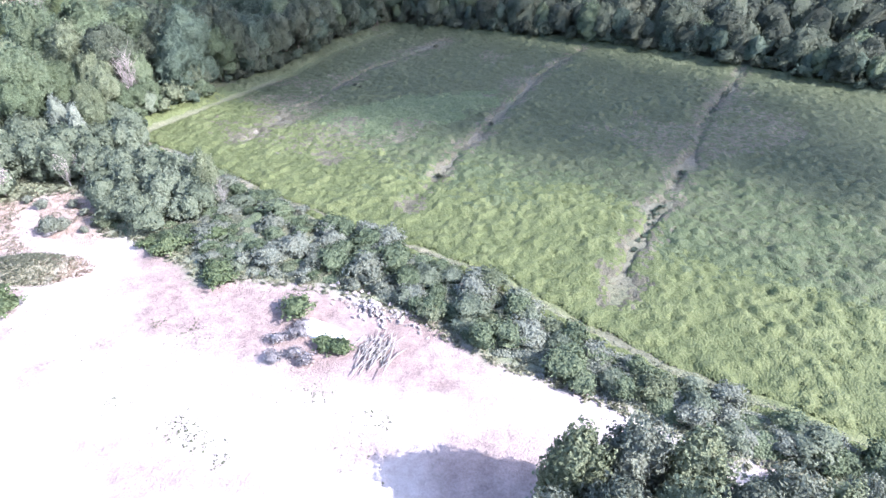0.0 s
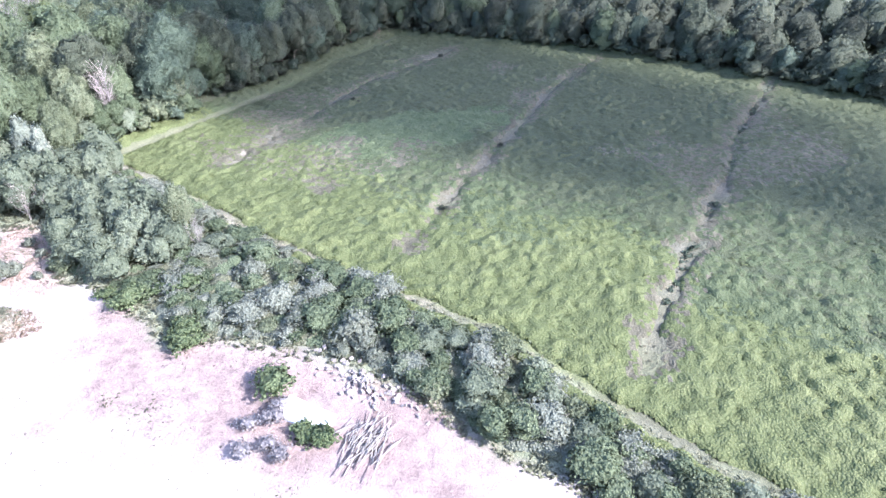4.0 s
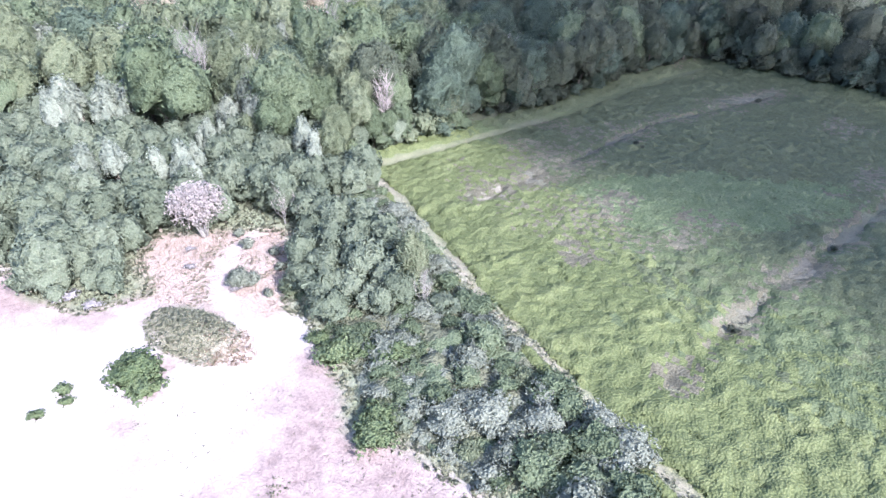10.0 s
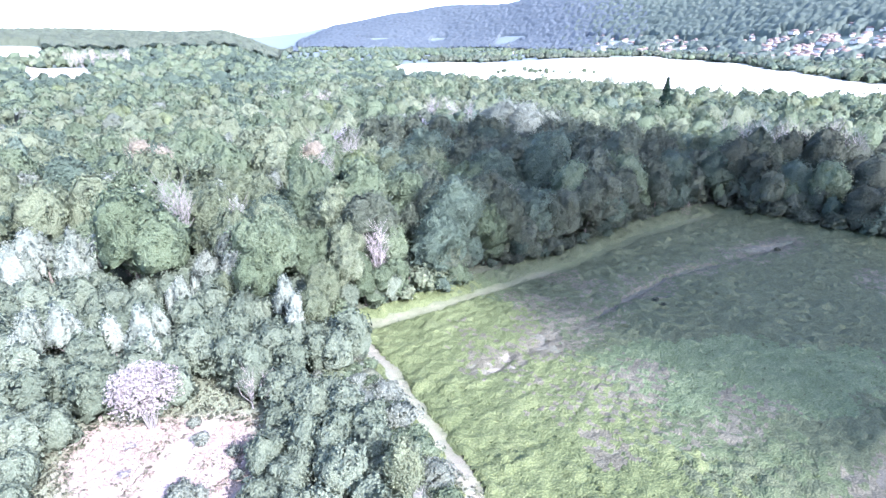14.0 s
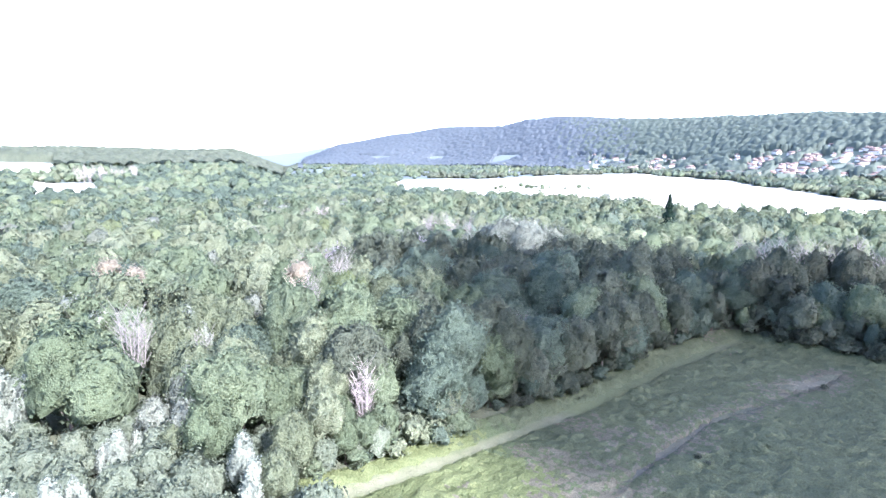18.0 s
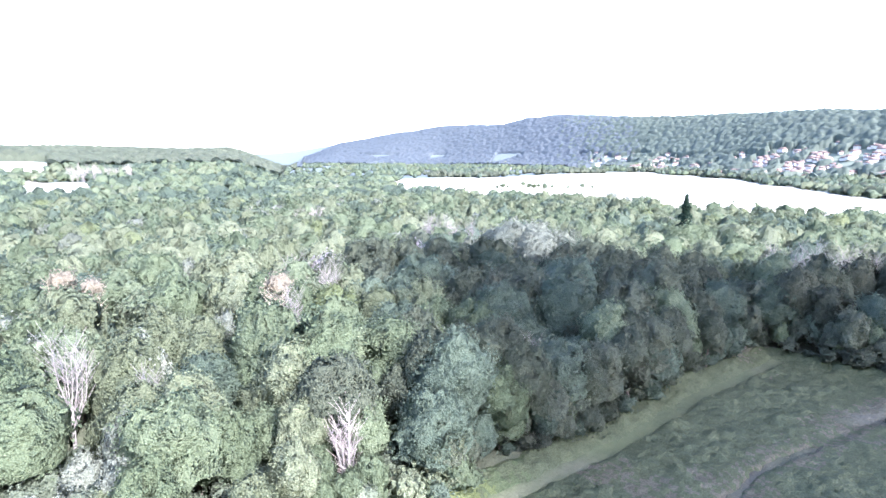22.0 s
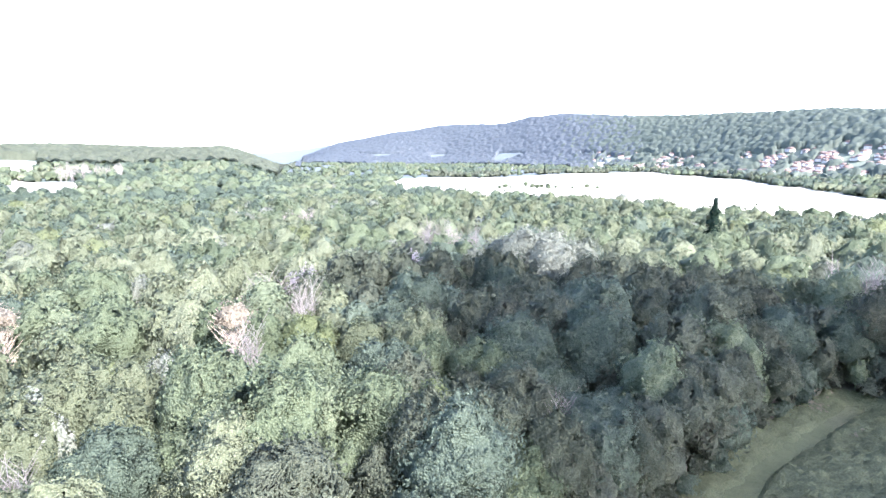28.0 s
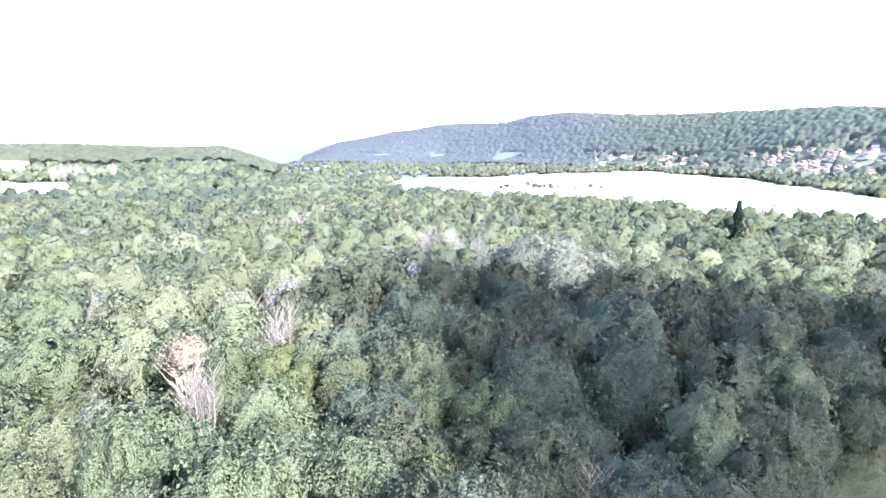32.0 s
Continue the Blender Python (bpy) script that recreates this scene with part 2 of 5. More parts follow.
# dark oaks and cloud-shaded wood; part of the shade is in the leaf colours
DARK_AND_SHADED_STAND = [(-148, 226), (-98, 172), (-74, 148), (-54, 136), (-28, 175), (-30, 204), (-22, 212), (56, 192), (122, 146), (182, 106), (320, 160), (130, 310),
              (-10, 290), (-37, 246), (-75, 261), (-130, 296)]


def segments_distance(x, y, line, closed=False):
    pts = np.array(line, float)
    ends = np.roll(pts, -1, 0) if closed else pts[1:]
    best = np.full(np.shape(x), 1e9)
    for (ax, ay), (bx, by) in zip(pts, ends):
        dx, dy = bx - ax, by - ay
        u = np.clip(((x - ax) * dx + (y - ay) * dy) / (dx * dx + dy * dy), 0, 1)
        best = np.minimum(best, np.hypot(x - ax - u * dx, y - ay - u * dy))
    return best


def inside(x, y, poly):
    """Metres inside a polygon, negative outside it."""
    odd = np.zeros(np.shape(x), bool)
    for (ax, ay), (bx, by) in zip(poly, poly[1:] + poly[:1]):
        if ay != by:
            odd ^= ((ay > y) != (by > y)) & (x < (bx - ax) * (y - ay) / (by - ay) + ax)
    d = segments_distance(x, y, poly, True)
    return np.where(odd, d, -d)


def smooth(a, b, v):
    u = np.clip((v - a) / (b - a), 0, 1)
    return u * u * (3 - 2 * u)


HUB = (-27.0, 64.0)


def polar(x, y):
    """Bearing, in degrees to the left of +y, and distance from the middle of the flight."""
    dx, dy = x - HUB[0], y - HUB[1]
    return np.degrees(np.arctan2(-dx, dy)), np.hypot(dx, dy)


CREST = ([-60, -40, -9, -3.7, 1, 6.7, 11.9, 17.4, 21.4, 23.8, 30.2, 34.9, 40.8, 46],
         [0.04, 0.06, 0.0645, 0.070, 0.0665, 0.0655, 0.069, 0.0725, 0.067, 0.0575, 0.0537, 0.042, 0.0213, 0.0])


def wobble(x, y, size):
    return (np.sin(x / size + 1.3) * np.cos(y / size * 0.83 + 0.4) + 0.5 * np.sin(x / size * 2.3 + y / size * 1.7) + 0.25 * np.cos(x / size * 4.1 - y / size * 3.7)) / 1.75


LATTICE = np.random.default_rng(77).random((256, 256))


def patches(x, y, size, shift=0):
    """Smooth random patches about size metres across: -1 to 1."""
    u, v = x / size + shift * 7.31, y / size + shift * 3.17
    i, j = np.floor(u).astype(int), np.floor(v).astype(int)
    a, b = u - i, v - j
    a, b = a * a * (3 - 2 * a), b * b * (3 - 2 * b)
    at = lambda m, n: LATTICE[(i + m) % 256, (j + n) % 256]
    return 2 * ((at(0, 0) * (1 - a) + at(1, 0) * a) * (1 - b) + (at(0, 1) * (1 - a) + at(1, 1) * a) * b) - 1


def domes(x, y, step, low, wide):
    """Rounded tops of plants set at random about step metres apart: height, and a random number for each plant."""
    top, pick = np.zeros(x.shape), np.zeros(x.shape)
    i, j = np.floor(x / step).astype(int), np.floor(y / step).astype(int)
    for m in (-1, 0, 1):
        for n in (-1, 0, 1):
            ci, cj = (i + m) % 256, (j + n) % 256
            r1, r2, r3 = LATTICE[ci, cj], LATTICE[cj, ci], LATTICE[(ci + 91) % 256, (cj + 37) % 256]
            r = step * (low + wide * r3)
            far = (x - (i + m + 0.18 + 0.64 * r1) * step) ** 2 + (y - (j + n + 0.18 + 0.64 * r2) * step) ** 2
            dome = np.sqrt(np.maximum(r * r - far, 0)) * (0.7 + 0.5 * r3)
            pick = np.where(dome > top, r2, pick)
            top = np.maximum(top, dome)
    return top, pick


def height(x, y):
    x, y = np.asarray(x, float), np.asarray(y, float)
    a, d = polar(x, y)
    z = -3 * smooth(150, 500, d) + 14 * smooth(600, 2000, d)
    top = np.interp(a, *CREST)
    crest = np.interp(a, [-60, -9, 0, 12, 24, 30, 40], [1500, 1600, 1900, 2400, 2900, 3300, 3800])
    foot = np.interp(a, [-60, -9, 0, 10, 30], [1050, 1050, 1250, 1700, 2500])
    z = z + np.maximum(0, 47 + top * crest - 24) * smooth(foot, crest, d) * smooth(46, 40, a) * smooth(-75, -50, a)
    z = z + 47 * smooth(650, 1450, d) * smooth(45, 51, a) * smooth(150, 110, a)
    z = z + (wobble(x, y, 160) * 5 + wobble(x, y, 60) * 1.0) * smooth(500, 1100, d)
    rim = np.interp(a, [-180, -60, 20, 36, 40, 46, 52, 60, 180], [60, 60, 60, 190, 150, 78, 66, 66, 60])
    z = z + np.maximum(0, rim - z) * smooth(3700, 4350, d)
    f = inside(x, y, FIELD)
    z = z - 1.5 * smooth(-3, 3, f)
    near = smooth(300, 200, d)
    z = z + near * (0.25 * wobble(x, y, 9) + 0.12 * wobble(x, y, 3.1)) * smooth(2, -1, inside(x, y, LOT))
    z = z + near * 0.1 * wobble(x, y, 7)
    for line, w in STRIPES:
        z = z - 0.55 * smooth(1.1, 0.2, segments_distance(x, y, line) + 0.5 * wobble(x, y, 5))
    z = z - 0.25 * smooth(1.4, 0.4, segments_distance(x, y, TRACK))
    m = np.hypot((x + 62) / 9.5, (y - 63) / 4.2)
    z = z + 1.2 * smooth(1.1, 0.2, m)
    return z


PATCHES = [(-48, 118, 6.0), (-27.5, 106, 5.0), (-13.8, 117, 3.6), (0.3, 114, 4.2), (-9, 87, 4.0)]


# weeds in the open sand: middle, spread and number
WEED_PATCHES = [(-28.5, 36.5, 1.4, 60), (-26, 34.5, 1.0, 40), (-37, 39, 0.9, 22), (-34, 51, 1.2, 40), (-38, 52, 0.8, 25), (-16, 41.5, 1.2, 30), (-8, 38.5, 1.2, 30), (-23, 33, 0.8, 24)]


def bald(x, y):
    """Dry, thin patches of the field: 0 to 1."""
    return np.max([smooth(1.15, 0.35, np.hypot(x - cx, y - cy) / r + 0.35 * wobble(x, y, 2.7)) for cx, cy, r in PATCHES], 0)


def dry_reach(x, y):
    """Thin, withered stretches of the far half of the field: 0 to 1."""
    return smooth(0.0, 0.7, patches(x, y, 30, 5) + 0.5 * patches(x, y, 7, 6)) * smooth(70, 115, y + 0.45 * x)


def meadow(x, y):
    """A belt of short bright grass across the field: 0 to 1."""
    u, v = (x + 10) * 0.86 + (y - 134) * 0.51, -(x + 10) * 0.51 + (y - 134) * 0.86
    return smooth(1.2, 0.5, np.hypot(u / 30, v / 13) + 0.25 * wobble(x, y, 9) + 0.1 * wobble(x, y, 3))


def shade_end(x, y):
    """The far end of the field, its ground darkened for the cloud's shade: 0 to 1."""
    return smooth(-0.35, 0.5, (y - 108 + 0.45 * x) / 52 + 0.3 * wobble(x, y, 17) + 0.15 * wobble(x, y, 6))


def far_fields(x, y):
    """How far a place is a pale stubble field of the valley: 0 to 1."""
    a, d = polar(x, y)
    bearings = [-60, -9, -6.5, -0.3, 2.4, 7.2, 10.3, 14.6, 23.2, 26.1, 33.8, 36]
    lo = np.interp(a, bearings, [440, 452, 450, 440, 428, 450, 520, 590, 670, 700, 770, 900]) + 14 * wobble(x, y, 40)
    hi = np.interp(a, bearings, [800, 825, 850, 1050, 1220, 1400, 1550, 1450, 1300, 1270, 1190, 900]) + 20 * wobble(x, y, 70)
    big = smooth(-8, 8, np.minimum(d - lo, hi - d)) * smooth(36, 35.5, a) * smooth(-60, -58, a)
    band = smooth(-10, 10, np.minimum(d - 1720, 1930 - d)) * smooth(28, 27.5, a) * smooth(14, 14.5, a)
    left = smooth(-4, 4, np.minimum(d - 770, 970 - d)) * smooth(66.8, 66.4, a) * smooth(62, 62.6, a)
    more = smooth(-4, 4, np.minimum(d - 1050, 1215 - d)) * smooth(80, 79, a) * smooth(64.8, 65.4, a)
    return np.maximum(np.maximum(big, band), np.maximum(left, more))


# ---------------------------------------------------------------- mesh tools
def mesh_np(name, verts, faces, mat, tint=None, normals=None):
    """A mesh from arrays: faces is a list of index arrays, each (n, 3) or (n, 4)."""
    me = bpy.data.meshes.new(name)
    verts = np.asarray(verts, np.float32)
    me.vertices.add(len(verts))
    me.vertices.foreach_set("co", verts.ravel())
    faces = [np.asarray(f, np.int32) for f in faces if len(f)]
    sizes = np.concatenate([np.full(len(f), f.shape[1], np.int32) for f in faces])
    me.loops.add(int(sizes.sum()))
    me.loops.foreach_set("vertex_index", np.concatenate([f.ravel() for f in faces]))
    me.polygons.add(len(sizes))
    me.polygons.foreach_set("loop_start", np.concatenate([[0], np.cumsum(sizes)[:-1]]).astype(np.int32))
    me.update(calc_edges=True)
    if tint is not None:
        me.attributes.new("tint", "FLOAT", "POINT").data.foreach_set("value", np.asarray(tint, np.float32))
    if normals is not None:
        me.polygons.foreach_set("use_smooth", np.ones(len(sizes), bool))
        me.normals_split_custom_set_from_vertices(np.asarray(normals, np.float32))
    me.materials.append(mat)
    return me


def part(name, me, parent, label="", at=None):
    ob = new(name, me)
    ob.parent = parent
    if at is not None:
        ob.matrix_basis = at
    if label:
        ob["label"] = label
    return ob


def leaf_quads(rng, p, n, size, spread=0.3):
    """Small pointed sprays of leaves at p, facing about n."""
    k = len(p)
    n = n + spread * rng.normal(size=(k, 3))
    n /= np.linalg.norm(n, axis=1, keepdims=True)
    u = np.cross(n, rng.normal(size=(k, 3)))
    u /= np.linalg.norm(u, axis=1, keepdims=True) + 1e-9
    w = np.cross(n, u)
    s = (size * rng.uniform(0.6, 1.4, k))[:, None]
    v = np.stack([p - u * s * 0.62, p - w * s * 0.4 + n * s * 0.12, p + u * s * 0.62, p + w * s * 0.4 + n * s * 0.12], 1).reshape(-1, 3)
    return v, np.arange(4 * k).reshape(-1, 4)


def lathe(rings, sides, cap=True):
    """A closed skin over rings of (centre, radius)."""
    a = np.arange(sides) / sides * 2 * np.pi
    v = np.concatenate([np.array(c)[None] + np.stack([np.cos(a) * r, np.sin(a) * r, 0 * a], 1) for c, r in rings])
    q = []
    for i in range(len(rings) - 1):
        for j in range(sides):
            k = (j + 1) % sides
            q.append((i * sides + j, i * sides + k, (i + 1) * sides + k, (i + 1) * sides + j))
    return v, np.array(q)


def stick(a, b, ra, rb, sides=4):
    """A tapered stick from a to b."""
    a, b = np.array(a, float), np.array(b, float)
    w = (b - a) / (np.linalg.norm(b - a) + 1e-9)
    u = np.cross(w, (0.31, 0.77, 0.55))
    u /= np.linalg.norm(u)
    s = np.cross(w, u)
    t = np.arange(sides) / sides * 2 * np.pi
    ring = np.cos(t)[:, None] * u + np.sin(t)[:, None] * s
    v = np.concatenate([a + ring * ra, b + ring * rb])
    q = [(i, (i + 1) % sides, sides + (i + 1) % sides, sides + i) for i in range(sides)]
    return v, np.array(q)


def join(pieces):
    vs, qs, k = [], [], 0
    for v, q in pieces:
        vs.append(v)
        qs.append(q + k)
        k += len(v)
    return np.concatenate(vs), np.concatenate(qs)


def crown(rng, r, lo, hi, lumps, leaves, leaf, cone=0.0, up=-0.35, shell=0.68, core=(9, 12), big=(0.2, 0.38), fuzz=1.07, lift=0.15):
    """A crown between the heights lo and hi: a lumpy skin of foliage with sprays of leaves standing out of it."""
    c, hz = (lo + hi) / 2, (hi - lo) / 2
    scale = np.array([r, r, hz])
    d = rng.normal(size=(lumps * 6, 3))
    d /= np.linalg.norm(d, axis=1, keepdims=True)
    d = d[d[:, 2] > up][: int(lumps * 1.5)]
    d[0] = (0.05, 0.05, 0.99)
    size = rng.uniform(*big, len(d)) * (0.78 if lumps > 60 else 1.0)
    lump = d * (rng.uniform(0.64, 1.22, len(d)) * shell)[:, None]
    lump[0] *= 0.82
    lump[:, :2] *= (1 - cone * np.clip((d[:, 2:] + 1) / 2, 0, 1))
    size = size * (1 - 0.6 * cone * np.clip((d[:, 2] + 1) / 2, 0, 1))
    if core[0] > 7:
        at = rng.integers(0, len(d), 4 * len(d))
        w = rng.normal(size=(len(at), 3)) + 1.1 * d[at]
        w /= np.linalg.norm(w, axis=1, keepdims=True)
        lump = np.concatenate([lump, lump[at] + w * size[at][:, None] * 0.92])
        size = np.concatenate([size, size[at] * rng.uniform(0.22, 0.42, len(at))])

    def skin(u):
        """How far the outermost lump reaches along each way, and its normal there."""
        along = u @ lump.T
        under = size**2 - (lump**2).sum(1) + along**2
        reach = np.where(under > 0, along + np.sqrt(np.maximum(under, 0)), 0.25)
        best = reach.argmax(1)
        far = np.maximum(reach[np.arange(len(u)), best], 0.3)
        out = u * far[:, None]
        n = out - lump[best]
        return out, n / (np.linalg.norm(n, axis=1, keepdims=True) + 1e-6)

    rows, sides = core
    th = np.radians(np.linspace(-78, 89, rows))
    az = np.arange(sides) / sides * 2 * np.pi
    u = np.stack([np.outer(np.cos(th), np.cos(az)), np.outer(np.cos(th), np.sin(az)), np.outer(np.sin(th), np.ones(sides))], -1).reshape(-1, 3)
    cv, cn = skin(u)
    cv = cv * 0.93 * scale + rng.normal(size=cv.shape) * 0.025 * r + np.array([0, 0, c])
    i, j = np.meshgrid(np.arange(rows - 1), np.arange(sides), indexing="ij")
    k = (j + 1) % sides
    cq = np.stack([i * sides + j, i * sides + k, (i + 1) * sides + k, (i + 1) * sides + j], -1).reshape(-1, 4)
    w = rng.normal(size=(leaves, 3))
    w[:, 2] = np.abs(w[:, 2]) * np.where(rng.random(leaves) < 0.8, 1, -0.6)
    w /= np.linalg.norm(w, axis=1, keepdims=True)
    p, e = skin(w)
    p = p * (rng.uniform(0.89, fuzz, leaves))[:, None] * scale + np.array([0, 0, c])
    e = e / scale
    e /= np.linalg.norm(e, axis=1, keepdims=True)
    v, q = leaf_quads(rng, p, e, leaf)
    cn = cn / scale
    cn /= np.linalg.norm(cn, axis=1, keepdims=True)
    soft = np.concatenate([cn + 0.3 * rng.normal(size=cn.shape), np.repeat(e + 0.28 * rng.normal(size=e.shape), 4, 0)]) + np.array([0, 0, lift])
    soft /= np.linalg.norm(soft, axis=1, keepdims=True) + 1e-9
    v = np.concatenate([cv, v])
    v[:, 2] = np.maximum(v[:, 2], 0.02)
    return v, np.concatenate([cq, q + len(cv)]), soft


def trunk(rng, r, h, spread):
    """A tapered, slightly bent trunk with limbs."""
    rings, x, y = [], 0.0, 0.0
    for i in range(5):
        rings.append(((x, y, h * i / 4), r * (1.35 - 0.2 * i if i == 0 else 1.0 - 0.2 * i) + 0.02))
        x, y = x + rng.normal() * 0.03 * h / 4, y + rng.normal() * 0.03 * h / 4
    out = [lathe(rings, 6)]
    for i in range(5):
        a, z = rng.uniform(0, 6.28), h * rng.uniform(0.35, 0.85)
        out.append(stick((0, 0, z), (math.cos(a) * spread, math.sin(a) * spread, z + spread * rng.uniform(0.5, 1.1)), r * 0.4, r * 0.12))
    return join(out)


def bare_limbs(rng, h, w, stems=5, twigs=70, base=0.3, dome=0.0):
    """The limbs and the twigs of a leafless tree, fanning upwards."""
    limb, twig = [], []
    tips = []
    for i in range(stems):
        a, o = rng.uniform(0, 6.28), rng.uniform(0.05, 0.42) * w
        p = np.array([0, 0, h * base * rng.uniform(0.3, 1)])
        if dome:
            o *= 0.72
            p[:2] = 0.45 * math.cos(a), 0.45 * math.sin(a)
        q = np.array([math.cos(a) * o, math.sin(a) * o, h * (rng.uniform(0.7, 0.98) - dome * (o / (0.42 * w)) ** 2)])
        mid = p + (q - p) * 0.5 + np.array([math.cos(a), math.sin(a), 0]) * o * (0.3 if not dome else -0.1)
        limb += [stick(p, mid, 0.0058 * h, 0.0042 * h), stick(mid, q, 0.0042 * h, 0.0016 * h)]
        tips += [(p, mid, q)]
    for i in range(twigs):
        p, mid, q = tips[rng.integers(stems)]
        f = rng.uniform(0.15, 1)
        s = mid + (q - mid) * f if rng.random() < 0.7 else p + (mid - p) * (0.4 + 0.6 * f)
        a = rng.uniform(0, 6.28)
        l = h * rng.uniform(0.1, 0.22)
        e = s + np.array([math.cos(a) * l * 0.6, math.sin(a) * l * 0.6, l * rng.uniform(0.4, 1.1)])
        twig.append(stick(s, e, 0.0022 * h, 0.0012 * h, 3))
    return [join(limb[n : n + 2]) for n in range(0, len(limb), 2)], join(twig)


def ground_at(x, y):
    return float(on_ground(np.array([x]), np.array([y]))[0])


# ---------------------------------------------------------------- cloud
def make_cloud():
    """A low cumulus of many puffs, flat below, ragged at its rim."""
    g = np.random.default_rng(5)
    bm = bmesh.new()
    bmesh.ops.create_icosphere(bm, subdivisions=2, radius=1.0)
    ball = np.array([v.co for v in bm.verts])
    tri = np.array([[v.index for v in f.verts] for f in bm.faces])
    bm.free()
    px, py = np.meshgrid(np.arange(-190, 120, 11.0), np.arange(80, 290, 11.0))
    px, py = px.ravel() + g.uniform(-4, 4, px.size), py.ravel() + g.uniform(-4, 4, px.size)
    deep = inside(px, py, CLOUD_SHADE) + 6 * wobble(px, py, 14)
    keep = deep > g.uniform(-9, 5, len(px))
    off = CLOUD_BASE / math.tan(SUN_EL) / math.hypot(*SUN_AZ)
    vs, fs, n = [], [], 0
    for x, y, d in zip(px[keep], py[keep], deep[keep]):
        r = g.uniform(8, 11) * (0.75 + 0.25 * min(1, max(0, d / 12)))
        v = ball * r * np.array([1, 1, 0.8]) * (1 + 0.12 * np.sin(ball[:, :1] * 5 + x) * np.cos(ball[:, 1:2] * 4 + y))
        v[:, 2] = np.maximum(v[:, 2], -0.35 * r)
        vs.append(v + np.array([x + off * SUN_AZ[0], y + off * SUN_AZ[1], CLOUD_BASE + g.uniform(0, 6)]))
        fs.append(tri + n)
        n += len(v)
    me = mesh_np("cloud", np.concatenate(vs), [np.concatenate(fs)], CLOUD)
    tagged(new("cloud", me), "small white fair-weather cloud high over the valley", "cloud", kind="structure")


make_cloud()


# ---------------------------------------------------------------- ground
def axis(lo, hi, step, a, b, grow=1.055):
    v = list(np.arange(lo, hi + step, step))
    s = step
    while v[-1] < b:
        s *= grow
        v.append(v[-1] + s)
    s = step
    while v[0] > a:
        s *= grow
        v.insert(0, v[0] - s)
    return np.array(v)


gx, gy = axis(-125, 130, 1.45, -4600, 4600), axis(10, 240, 1.45, -2500, 4700)
X, Y = np.meshgrid(gx, gy)
X, Y = X.ravel(), Y.ravel()
Z = height(X, Y)
nx = len(gx)
i, j = np.meshgrid(np.arange(nx - 1), np.arange(len(gy) - 1))
k = (j * nx + i).ravel()
GRID = Z.reshape(len(gy), len(gx))


def on_ground(x, y):
    """Height of the ground's own surface."""
    i = np.clip(np.searchsorted(gx, x) - 1, 0, len(gx) - 2)
    j = np.clip(np.searchsorted(gy, y) - 1, 0, len(gy) - 2)
    u, v = (x - gx[i]) / (gx[i + 1] - gx[i]), (y - gy[j]) / (gy[j + 1] - gy[j])
    return (GRID[j, i] * (1 - u) + GRID[j, i + 1] * u) * (1 - v) + (GRID[j + 1, i] * (1 - u) + GRID[j + 1, i + 1] * u) * v


def hill_foot(a):
    return np.interp(a, [-60, -9, 0, 10, 30, 44, 46, 80], [1050, 1050, 1250, 1700, 2500, 2700, 1100, 1100])


def cleared(x, y):
    """Where the hillside is built on or kept open as pasture."""
    a, d = polar(x, y)
    rise = height(x, y)
    town = (a < 15) & (d < np.where(a < 0, 1540, hill_foot(a) + 260)) & (rise < np.where(a < 0, 74, 52) + 14 * patches(x, y, 90, 7)) & (patches(x, y, 46, 8) + 0.7 * patches(x, y, 17, 9) > -0.1)
    pasture = (a > 8) & (a < 40) & (rise < 60) & (patches(x, y, 140, 10) > 0.3)
    return town | pasture


GROUND, nt, b = material("ground_soil_and_grass")
me = mesh_np("ground", np.stack([X, Y, Z], 1), [np.stack([k, k + 1, k + nx + 1, k + nx], 1)], GROUND)
me.polygons.foreach_set("use_smooth", np.ones(len(k), bool))
lot, field = inside(X, Y, LOT), inside(X, Y, FIELD)
edge = 1.6 * wobble(X, Y, 4)
path = np.minimum(segments_distance(X, Y, FOOTPATH), 30)
dirt = smooth(1.7, 0.4, segments_distance(X, Y, TRACK) + 0.5 * wobble(X, Y, 6)) * (0.55 + 0.45 * smooth(-0.5, 0.4, wobble(X, Y, 9)))
dirt = dirt * (0.22 + 0.78 * smooth(3, -9, X))
dirt = np.maximum(dirt, 0.34 * smooth(1.9, 0.5, segments_distance(X, Y, LANE) + 0.6 * wobble(X, Y, 4)) * smooth(168, 134, Y + 9 * wobble(X, Y, 8)))
dirt = np.maximum(dirt, 0.9 * smooth(2.2, 0.6, np.hypot(X + 5.5, (Y - 97.5) * 1.4)))
dirt = np.maximum(dirt, 0.8 * smooth(7, 1, np.hypot(X + 47, (Y - 118) * 0.7) + 2.5 * wobble(X, Y, 4)))
stripe = np.max([smooth(w * 2.3, 0.0, segments_distance(X, Y, line) + 2.2 * wobble(X, Y, 5)) * (0.35 + 0.65 * smooth(-0.6, 0.5, wobble(X, Y, 8))) for line, w in STRIPES], 0)
stripe = np.maximum(stripe, 0.85 * bald(X, Y))
stripe = np.maximum(stripe, 0.5 * dry_reach(X, Y))
heath = smooth(-1.5, 1, inside(X, Y, HEATH) + 0.8 * wobble(X, Y, 3)) + smooth(1.05, 0.7, np.hypot((X + 62) / 9.5, (Y - 63) / 4.2))
heath = np.clip(heath, 0, 1) * smooth(0.3, 1.3, path + 0.4 * wobble(X, Y, 4))
patchy = 1.1 * patches(X, Y, 11, 30) + 0.8 * patches(X, Y, 4.5, 31) + 0.5 * patches(X, Y, 2, 32)
